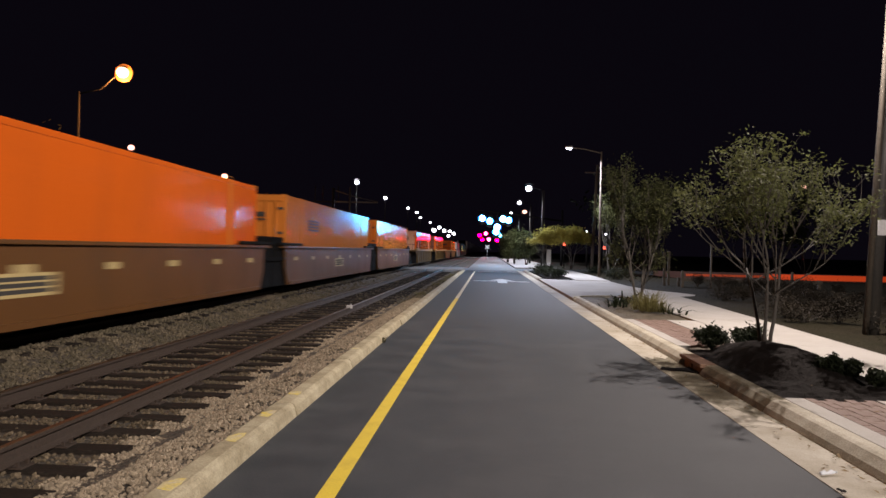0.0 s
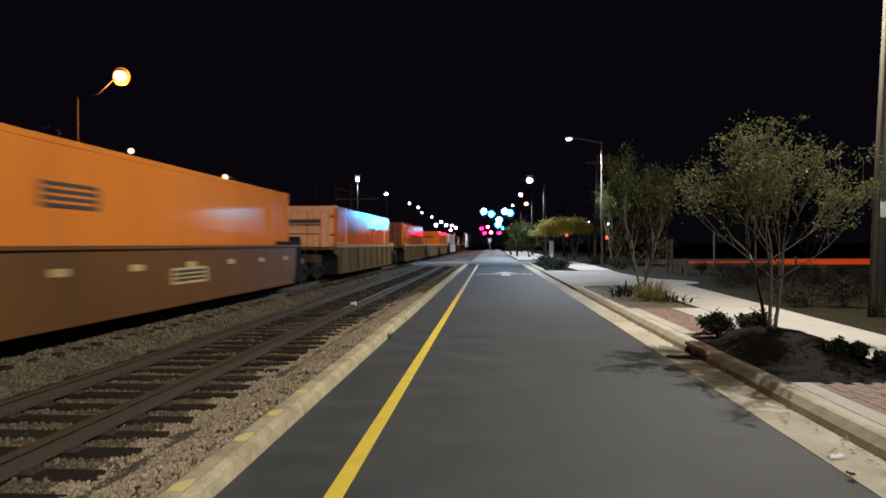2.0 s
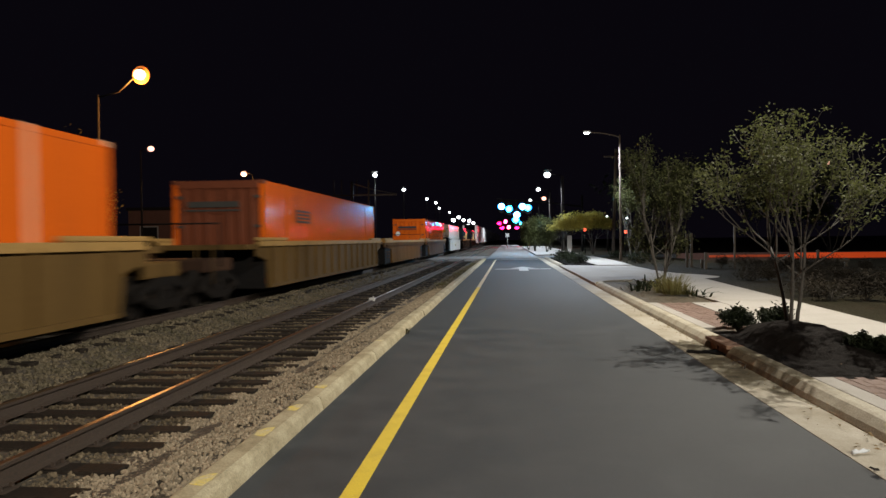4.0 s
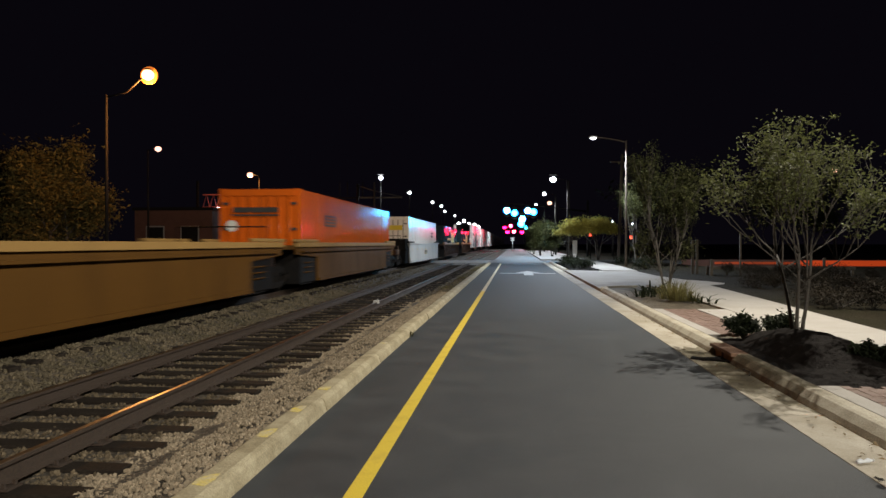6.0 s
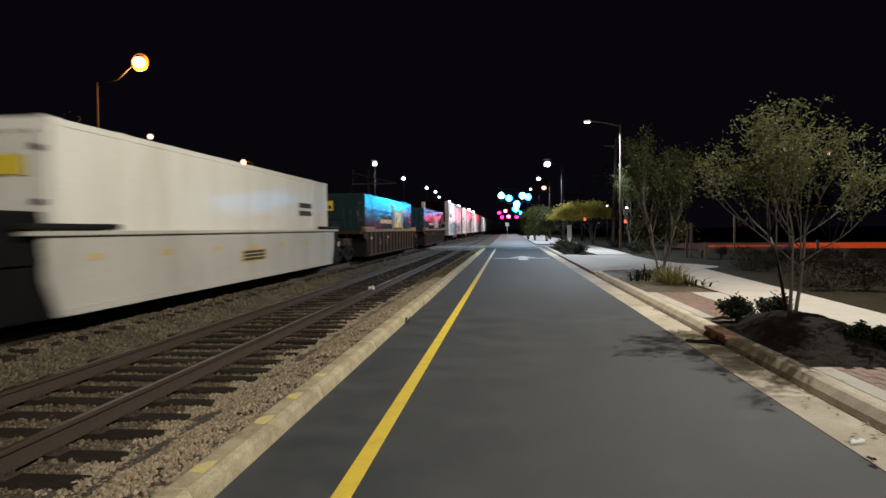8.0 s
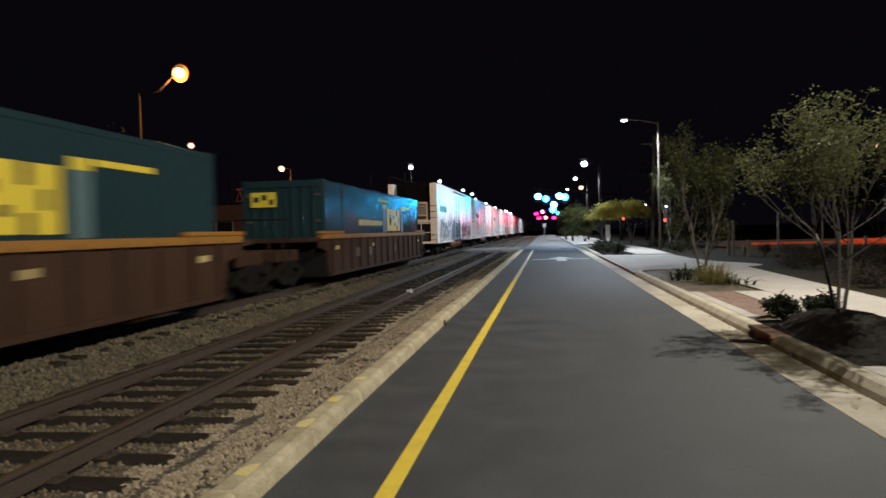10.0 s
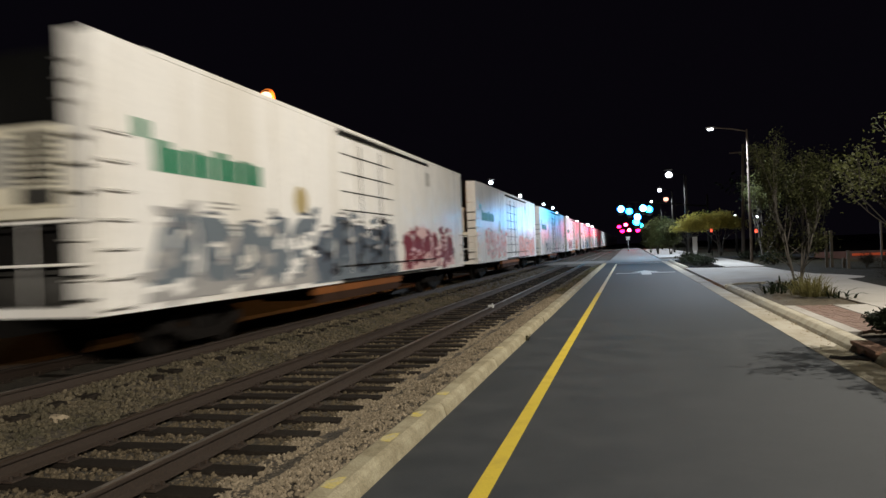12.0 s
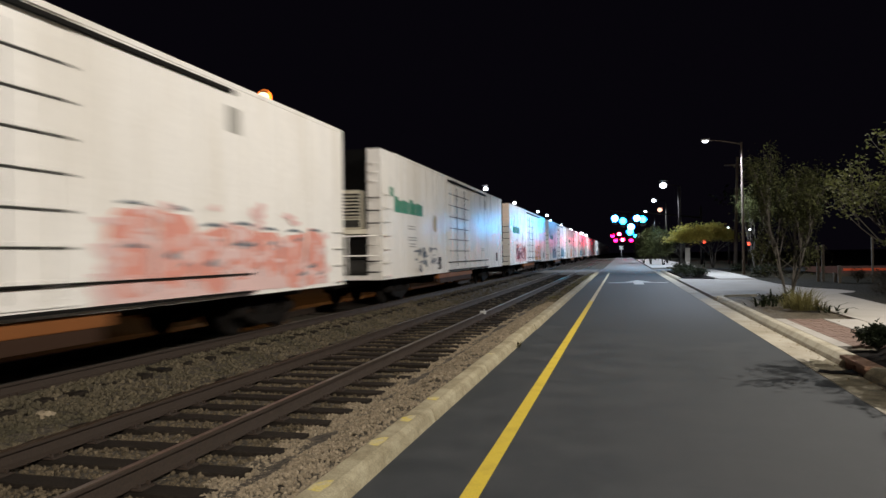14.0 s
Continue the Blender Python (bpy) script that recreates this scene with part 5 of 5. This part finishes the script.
def blue_sign(side, X):
    """Plain yellow emblem of three blocks between two bars, and a long band of lettering."""
    for y0, y1, z0, z1 in ((8.0, 8.6, 1.5, 2.66), (11.68, 12.15, 1.5, 2.66)):
        part("emblem_bar", box(B(), X - 0.02, X, y0, y1, z0, z1), BLUE_PALE, side, "grey-blue emblem bar")
        part("emblem_cap", box(B(), X, X + 0.002, y0, y1, z1 - 0.18, z1), LOGO_YELLOW, side, "yellow emblem cap")
    part("emblem", box(B(), X - 0.02, X + 0.003, 8.8, 11.45, 1.56, 2.5), LOGO_YELLOW, side, "yellow block emblem")
    for y0, y1, z0, z1 in ((9.2, 9.5, 1.8, 2.27), (9.5, 9.62, 1.95, 2.12), (9.95, 10.2, 2.08, 2.25), (10.2, 10.45, 1.78, 1.93), (10.66, 10.85, 2.2, 2.5), (10.7, 10.88, 1.56, 1.84), (11.05, 11.2, 1.88, 2.16)):
        part("emblem_gap", box(B(), X + 0.003, X + 0.005, y0, y1, z0, z1), BLUE, side, "dark gap in the emblem")
    part("lettering_band", box(B(), X - 0.02, X, 4.15, 7.85, 1.78, 1.98), LOGO_YELLOW, side, "yellow band of unreadable lettering")
    for i in range(24):
        y = 4.22 + 0.15 * i
        part("letter_gap", box(B(), X, X + 0.002, y, y + 0.02 + 0.015 * (i % 3), 1.78, 1.98), BLUE, side)
    for y, z in ((7.3, 2.8), (12.25, 2.62)):
        part("yellow_bar", box(B(), X - 0.02, X, y, y + 1.65, z - 0.05, z + 0.05), LOGO_YELLOW, side, "thin yellow bar")


BLUE_PALE = paint("pale_blue_paint", (0.07, 0.115, 0.125))


def spray_patch(parent, y0, y1, z0, z1, x, seed, fills, outline, label):
    """Sprayed block letters, leaning and overlapping, with dark strokes along their tops and a few accents."""
    r = random.Random(seed)
    n = max(3, int((y1 - y0) / 0.95))
    step, tall = (y1 - y0) / n, z1 - z0
    sets = {"wash": B(), "letter": B(), "accent": B(), "stroke": B()}

    def poly(key, pts, lift):
        bm = sets[key]
        bm.faces.new([bm.verts.new((x + lift, a, max(0.80, b))) for a, b in pts])

    edge = [(y0 + (y1 - y0) * i / 32, z0 + tall * (0.42 + 0.16 * math.sin(i * 1.3 + seed) + 0.12 * math.sin(i * 0.5 + 2 * seed) + r.uniform(-0.09, 0.12))) for i in range(33)]
    poly("wash", [(y0 - 0.2, z0), (y1 + 0.2, z0)] + edge[::-1], 0.0)
    lift = 0.001
    for i in range(n):
        cy = y0 + step * (i + 0.5)
        lean, w = r.uniform(-0.14, 0.2), step * r.uniform(0.38, 0.50)
        lo, hi = z0 + tall * r.uniform(0.0, 0.18), z1 - tall * r.uniform(0.0, 0.24)
        cut = tall * r.uniform(0.1, 0.22)
        lift += 0.0003
        ph, mid, half = r.uniform(0, 6), (lo + hi) / 2, (hi - lo) / 2
        ring = []
        for j in range(28):
            v = math.tau * j / 28
            ca, sa = math.cos(v), math.sin(v)
            wob = 1 + 0.12 * math.sin(3 * v + ph) + 0.07 * math.sin(5 * v + 2 * ph)
            zz = math.copysign(abs(sa) ** 0.55, sa) * half * wob
            ring.append((cy + math.copysign(abs(ca) ** 0.6, ca) * w * wob * 1.08 + lean * zz / half, mid + zz))
        poly("letter", ring, lift)
        # a counter or two inside each letter
        for k in range(r.choice((2, 3))):
            a, b = cy + r.uniform(-0.5, 0.3) * w, lo + (hi - lo) * r.uniform(0.2, 0.7)
            p, q = w * r.uniform(0.18, 0.4), tall * r.uniform(0.06, 0.16)
            poly("accent", [(a, b), (a + p, b + 0.03), (a + p + 0.06, b + q), (a + 0.04, b + q + 0.03)], 0.0075)
        t = r.uniform(0.02, 0.045)
        poly("stroke", [(cy - w * 0.7 + lean, hi), (cy + lean, hi + 0.03), (cy + w * 0.6 + lean, hi), (cy + w * 0.6 + lean, hi + t), (cy + lean, hi + 0.05 + t), (cy - w * 0.7 + lean, hi + t)], 0.0085)
        for k in range(2):
            a, b, ln = cy + r.uniform(-0.8, 0.4) * w, lo + (hi - lo) * r.uniform(0.1, 0.85), w * r.uniform(0.5, 0.95)
            poly("stroke", [(a, b), (a + ln, b + r.uniform(-0.06, 0.1)), (a + ln, b + 0.11), (a, b + 0.03)], 0.0085 + 0.0004 * k)
        poly("stroke", [(cy + w, lo), (cy + w + 0.03, lo), (cy + w + 0.03 + lean, hi - cut), (cy + w + lean, hi - cut)], 0.0095)
    # ragged splashes over and between the letters
    for name in ("splash", "mist"):
        sets[name] = B()
    for k in range(n * 9):
        name = "splash" if k % 2 else "mist"
        a, b = r.uniform(y0 - 0.1, y1 + 0.1), z0 + tall * r.uniform(0.0, 1.02)
        p, q, ph = r.uniform(0.06, 0.3), r.uniform(0.03, 0.17), r.uniform(0, 6)
        poly(name, [(a + p * math.cos(v) * (1 + 0.4 * math.sin(3 * v + ph)), b + q * math.sin(v) * (1 + 0.4 * math.cos(2 * v + ph))) for v in [math.tau * j / 9 for j in range(9)]], (0.0062 if k % 2 else 0.0105) + 0.00002 * k)
    for key, mat in (("splash", fills[2]), ("mist", fills[1]), ("wash", fills[1]), ("letter", fills[0]), ("accent", fills[2]), ("stroke", outline)):
        bmesh.ops.recalc_face_normals(sets[key], faces=sets[key].faces)
        tagged(part("spray_paint", sets[key], mat, parent, label), kind="stuff")


def reefer_car(u, seed, label, sprays):
    """A long insulated white boxcar: plug door on rails, ladders, cooling unit at one end, trucks."""
    L, W, z0, z1 = 20.6, 1.48, 0.78, 4.42
    c = rolling(thing("refrigerator_car", (0, 0, 0), label, "railway car", "refrigerator cars of the train"), u)
    body = part("body", box(B(), -W + 0.03, W - 0.03, 1.25, L, z0, z1), REEFER, c, "white insulated car body")
    D0, D1 = 8.0, 11.95
    for s in (-1, 1):
        for y0, y1 in ((0.0, D0), (D1, L)):
            part("side_sheet", box(B(), min(s * (W - 0.028), s * W), max(s * (W - 0.028), s * W), y0, y1, z0, z1, 0.004), REEFER, body)
        door = part("plug_door", box(B(), min(s * (W - 0.028), s * (W - 0.006)), max(s * (W - 0.028), s * (W - 0.006)), D0 + 0.02, D1 - 0.02, z0 + 0.12, z1 - 0.22), REEFER, body, "white ribbed sliding door")
        a, b = (W - 0.004, W + 0.009)
        for k in range(7):
            z = z0 + 0.42 + 0.44 * k
            # Dark strip below each rib: its underside shade drawn as colour
            part("door_seam", box(B(), min(s * (W - 0.005), s * (W + 0.004)), max(s * (W - 0.005), s * (W + 0.004)), D0 + 0.1, D1 - 0.1, z - 0.062, z - 0.034), SIGN_GREY, door, "dark strip painted as shade under the rib")
            part("door_rib", box(B(), min(s * a, s * b), max(s * a, s * b), D0 + 0.1, D1 - 0.1, z - 0.03, z + 0.03, 0.008), REEFER, door)
        for y in (D0 + 0.45, D0 + 1.25, D1 - 1.25, D1 - 0.45):
            part("door_rod", tube(B(), [(s * (W + 0.05), y, z0 + 0.2), (s * (W + 0.05), y, z1 - 0.35)], 0.012, 6), SIGN_GREY if s > 0 and abs(y - 9.8) < 1 else REEFER, door)
        part("door_rail", box(B(), min(s * W, s * (W + 0.07)), max(s * W, s * (W + 0.07)), D0 - 0.1, D1 + 3.6, z1 - 0.175, z1 - 0.12), BLACK, body, "dark door rail")
        part("door_rail", box(B(), min(s * W, s * (W + 0.08)), max(s * W, s * (W + 0.08)), D0 - 0.1, D1 + 4.2, z0 + 0.05, z0 + 0.09), BLACK, body, "dark door rail")
        part("door_sill", box(B(), min(s * W, s * (W + 0.05)), max(s * W, s * (W + 0.05)), D0 - 0.1, D1 + 4.2, z0 + 0.37, z0 + 0.40), BLACK, body)
        part("side_sill", box(B(), min(s * (W - 0.2), s * (W - 0.06)), max(s * (W - 0.2), s * (W - 0.06)), 6.6, 12.6, z0 - 0.19, z0 - 0.004, 0.02), SILL_ORANGE if s > 0 else BLACK, body, "orange-brown side sill" if s > 0 else "black side sill")
        part("sill_skirt", box(B(), min(s * (W - 0.2), s * (W - 0.07)), max(s * (W - 0.2), s * (W - 0.07)), 6.8, 12.4, z0 - 0.37, z0 - 0.191, 0.01), WELL_RUST, body, "dark rusty skirt")
        part("eave", box(B(), min(s * (W - 0.1), s * (W + 0.012)), max(s * (W - 0.1), s * (W + 0.012)), 1.2, L, z1 - 0.06, z1 + 0.02, 0.008), REEFER, body)
        for y in (0.1, L - 0.62):
            for k in range(7):
                z = z0 + 0.1 + 0.38 * k
                if z < 2.4 or y < 1:
                    part("grab_iron", tube(B(), [(s * W, y, z), (s * (W + 0.07), y, z), (s * (W + 0.07), y + 0.5, z), (s * W, y + 0.5, z)], 0.014, 5), REEFER, body)
    for y, z in ((15.4, 3.8), (6.3, 1.15), (18.6, 1.3)):
        part("placard", box(B(), W, W + 0.008, y, y + 0.42, z - 0.22, z + 0.22), WELL_PALE if z > 3 else SIGN_GREY, body, "grey placard")
    for i in range(15):
        y = 0.62 + 1.39 * i
        if not D0 - 0.2 < y < D1 + 0.2:
            part("seam", box(B(), W, W + 0.0025, y, y + 0.014, z0 + 0.02, z1 - 0.08), SEAM, body)
    roof = B()
    profile(roof, [(-W, z1), (W, z1), (W - 0.25, z1 + 0.1), (0, z1 + 0.16), (-W + 0.25, z1 + 0.1)], 1.2, L)
    part("roof", roof, REEFER, body)
    # cooling unit end: recess with louvres, tank and rails
    part("unit_shelf", box(B(), -W, W, 0.0, 1.249, z0, z0 + 0.12), REEFER, body)
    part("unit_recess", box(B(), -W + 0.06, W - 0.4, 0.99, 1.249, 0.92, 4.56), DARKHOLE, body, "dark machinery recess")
    for x0, x1 in ((-W, -W + 0.32), (W - 0.42, W - 0.03)):
        part("corner_post", box(B(), x0, x1, 0.02, 1.24, z0 + 0.1, z1, 0.02), REEFER, body)
    unit = part("cooling_unit", box(B(), -0.75, W - 0.64, 0.15, 0.98, 2.2, 3.3, 0.05), UNIT, body, "weathered cream cooling unit")
    part("louvre_frame", box(B(), 0.16, 0.8, 0.136, 0.149, 2.5, 3.2), DARKHOLE, unit, "dark louvred opening")
    for k in range(7):
        part("louvre", box(B(), 0.18, 0.78, 0.105, 0.135, 2.53 + 0.095 * k, 2.56 + 0.095 * k), UNIT, unit)
    part("louvre_panel", box(B(), -0.65, 0.1, 0.13, 0.149, 2.5, 3.15), WELL_PALE, unit)
    part("fuel_tank", tube(B(), [(-0.9, 0.55, 1.15), (0.9, 0.55, 1.15)], 0.26, 14), SIGN_GREY, body)
    part("motor_block", box(B(), -0.9, 0.95, 0.3, 0.95, 1.42, 1.98, 0.06), BLACK, body)
    part("unit_deck", box(B(), -W + 0.33, W - 0.43, 0.04, 0.97, 2.06, 2.19, 0.01), UNIT, body)
    part("drain_pipe", tube(B(), [(W - 0.55, 0.4, 1.0), (W - 0.55, 0.4, 4.3)], 0.05, 10), BLACK, body)
    part("access_panel", box(B(), 0.2, 0.8, 0.13, 0.149, 2.25, 2.46, 0.01), SIGN_GREY, unit)
    for z in (1.0, 1.3, 2.0, 2.35, 2.7, 3.05):
        part("end_rung", tube(B(), [(W - 0.42, -0.04, z), (W - 0.03, -0.04, z)], 0.018, 5), BLACK, body)
    for z in (1.25, 1.75, 3.5, 3.75, 4.0):
        part("end_rung", tube(B(), [(W - 0.42, -0.03, z), (W - 0.05, -0.03, z)], 0.016, 5), REEFER, body)
    for x in (-1.4, -0.5, 0.5, 1.4):
        part("end_rail", tube(B(), [(x, -0.05, z0), (x, -0.05, 2.0)], 0.02, 5), REEFER, body)
    part("end_rail", tube(B(), [(-1.4, -0.05, 2.0), (1.4, -0.05, 2.0)], 0.02, 5), REEFER, body)
    part("end_rail", tube(B(), [(-1.4, -0.05, 1.45), (1.4, -0.05, 1.45)], 0.02, 5), REEFER, body)
    # green lettering bars, and small stencils
    for i in range(8):
        y = 1.22 + 0.39 * i
        part("green_block", box(B(), W, W + 0.004, y, y + (0.36, 0.33, 0.35, 0.31)[i % 4], 2.72, 3.08 + (0.10, 0.0, 0.04, 0.0)[i % 4]), LOGO_GREEN if seed % 3 else LOGO_TEAL, body, "green block on the white side")
    part("emblem", box(B(), W, W + 0.004, 0.80, 1.10, 3.16, 3.42), LOGO_GREEN, body, "small green emblem")
    for y, z, w in ((2.6, 2.35, 0.7), (2.6, 2.0, 0.9), (2.7, 1.8, 0.7), (14.5, 1.7, 0.8)):
        for k in range(2):
            part("stencil", box(B(), W, W + 0.003, y, y + w, z - 0.08 * k - 0.018, z - 0.08 * k + 0.018), WELL_PALE, body, "small grey stencil bars")
    for i, (y0, y1, za, zb, fills, line) in enumerate(sprays):
        spray_patch(body, y0, y1, za, zb, W + 0.012, seed * 10 + i, fills, line, "sprayed graffiti")
    part("emblem", tube(B(), [(W, 5.9, 2.55), (W + 0.004, 5.9, 2.55)], 0.3, 20), TAG, body, "round pale yellow emblem")
    part("centre_sill", box(B(), -0.2, 0.2, -0.3, L + 0.3, 0.55, z0 - 0.004), BLACK, c)
    part("brake_gear", box(B(), -0.9, 0.3, 8.5, 10.2, 0.35, 0.7, 0.05), BLACK, c)
    couple(c, L + 0.3, L + 2.5, 0.8)
    for y in (3.0, L - 3.0):
        truck(c, y)
    return c


UNIT = paint("unit_cream_paint", (0.78, 0.73, 0.60), 0.45, (0.3, 0.25, 0.17), amount=0.9)
SEAM = paint("panel_seam", (0.55, 0.52, 0.46))
LOGO_TEAL = paint("sign_teal", (0.03, 0.27, 0.19))

# well cars, by the place of each well along the train at the start
Lw = 16.3
well_car(4.05, Lw, WELL_GREY, "smooth", "grey-brown smooth-sided well car with reflective tape", -2.4, None, shared=True)
well_car(23.30, Lw, WELL_GREY, "smooth", "grey-brown smooth-sided well car with reflective tape", -1.47, None, shared=True)
well_car(42.70, Lw, WELL_GREY, "smooth", "grey-brown smooth-sided well car with reflective tape", -1.47, Lw + 2.4)
well_car(66.35, Lw, WELL_OLIVE, "ribbed", "tan ribbed well car with dusty sides", -2.4, Lw + 2.4, TAN_CHORD, ribs=8)
well_car(90.20, Lw, WELL_OLIVE, "ribbed", "tan ribbed well car with dusty sides", -2.4, None, TAN_CHORD, shared=True)
well_car(109.35, Lw, WELL_TAN, "flange", "empty tan well car with flanged sides", -1.47, None, TAN_CHORD, shared=True)
well_car(128.50, Lw, WELL_TAN, "flange", "tan well car with flanged sides", -1.47, Lw + 2.4, TAN_CHORD)
well_car(152.0, Lw, WELL_PALE, "smooth", "pale grey smooth-sided well car", -2.4, Lw + 2.4)
well_car(175.2, Lw, WELL_RUST, "ribbed", "rusty brown ribbed well car with ochre top chord", -2.4, Lw + 2.4, CHORD)
well_car(198.7, Lw, WELL_RUST, "ribbed", "rusty brown ribbed well car with ochre top chord", -2.4, Lw + 2.4, CHORD)
container(4.15, ORANGE, "orange", "bright orange 53-foot container in a well car", ORANGE_PALE)
container(23.4, ORANGE_PALE, "orange", "faded orange 53-foot container in a well car")
container(42.8, ORANGE_PALE, "orange", "faded orange 53-foot container in a well car")
container(66.45, ORANGE, "orange", "bright orange 53-foot container with pale pinkish doors", PINK_DOOR)
container(90.3, ORANGE, "orange", "bright orange 53-foot container with dark red-brown doors", DARK_DOOR)
patched = container(128.6, ORANGE, "orange", "bright orange 53-foot container with a white round door disc")
# Flat white disc on the near door end
part("sticker", tube(B(), [(-0.88, -0.075, 2.0), (-0.88, -0.068, 2.0)], 0.18, 20), WHITE_BOX, patched, "round white disc")
container(152.05, WHITE_BOX, "white", "white 53-foot container with a yellow end sign")
container(175.25, BLUE, "blue", "dark blue 53-foot container with yellow block emblem")
container(198.78, BLUE, "blue", "dark blue 53-foot container with yellow block emblem")
dusk, maroon, salmon, slate, sky, pink, ink, teal, ash, amber, lilac = SPRAYS
reefer_car(220.7, 1, "white refrigerator car with grey and maroon graffiti", [(1.1, 6.4, 0.88, 2.3, (dusk, ash, REEFER), slate), (6.5, 11.9, 0.84, 2.4, (slate, dusk, ink), ash), (12.7, 18.8, 0.9, 2.15, (maroon, pink, maroon), pink)])
reefer_car(244.1, 2, "white refrigerator car with salmon pink graffiti", [(2.0, 7.7, 0.95, 2.3, (pink, REEFER, salmon), ash), (12.4, 19.4, 0.86, 2.25, (salmon, pink, pink), dusk)])
reefer_car(267.5, 4, "white refrigerator car with thin graffiti lines", [(3.0, 6.2, 1.0, 1.7, (REEFER, REEFER, slate), slate)])
choices = [(maroon, pink, salmon), (slate, sky, lilac), (salmon, amber, pink), (teal, sky, slate), (lilac, pink, maroon)]
for i in range(14):
    reefer_car(290.95 + 23.45 * i, 5 + i, "white refrigerator car streaked with graffiti and grime", [(2.5 + (i % 3), 7.2, 0.95, 2.0, choices[i % 5], ink), (12.8, 16.5 + (i % 2), 0.95, 2.1, choices[(i + 2) % 5], slate)] if i < 8 else [])


# ---- clay pavers last: two patches behind the kerb ----
paving = tagged(new("paver_patch"), "red clay pavers in running bond behind the kerb", "paving", kind="structure")
def pavers(y0, y1):
    i = 0
    x = 3.505
    while x < 4.17:
        y = y0 + (0.1 if i % 2 else 0.0)
        while y < y1:
            share("paver", PAVE_ME, paving, (x, y + 0.1, KERB_Z + rng.uniform(-0.003, 0.004)), rng.uniform(-0.01, 0.01))
            y += 0.205
        x += 0.104
        i += 1
pavers(3.2, 8.0)
pavers(12.6, 17.2)


def motions():
    """The train rolls by at a steady pace, and every wheelset turns with it."""
    beats = [0.0, 2.0, 4.0, 6.0, 8.0, 10.0, 12.0, 14.0]
    for ob, u in MOVING:
        walk(ob, [(t, pose(RAIL_FAR_X, u - SPEED * t, RAIL_FAR_Z)) for t in beats])
    steps = 420
    turn = math.degrees(SPEED * 14.0 / WHEEL_R) / steps
    for ob, y in WHEELS:
        walk(ob, [(14.0 * i / steps, pose(0, y, WHEEL_R, turn * i)) for i in range(steps + 1)])


motions()
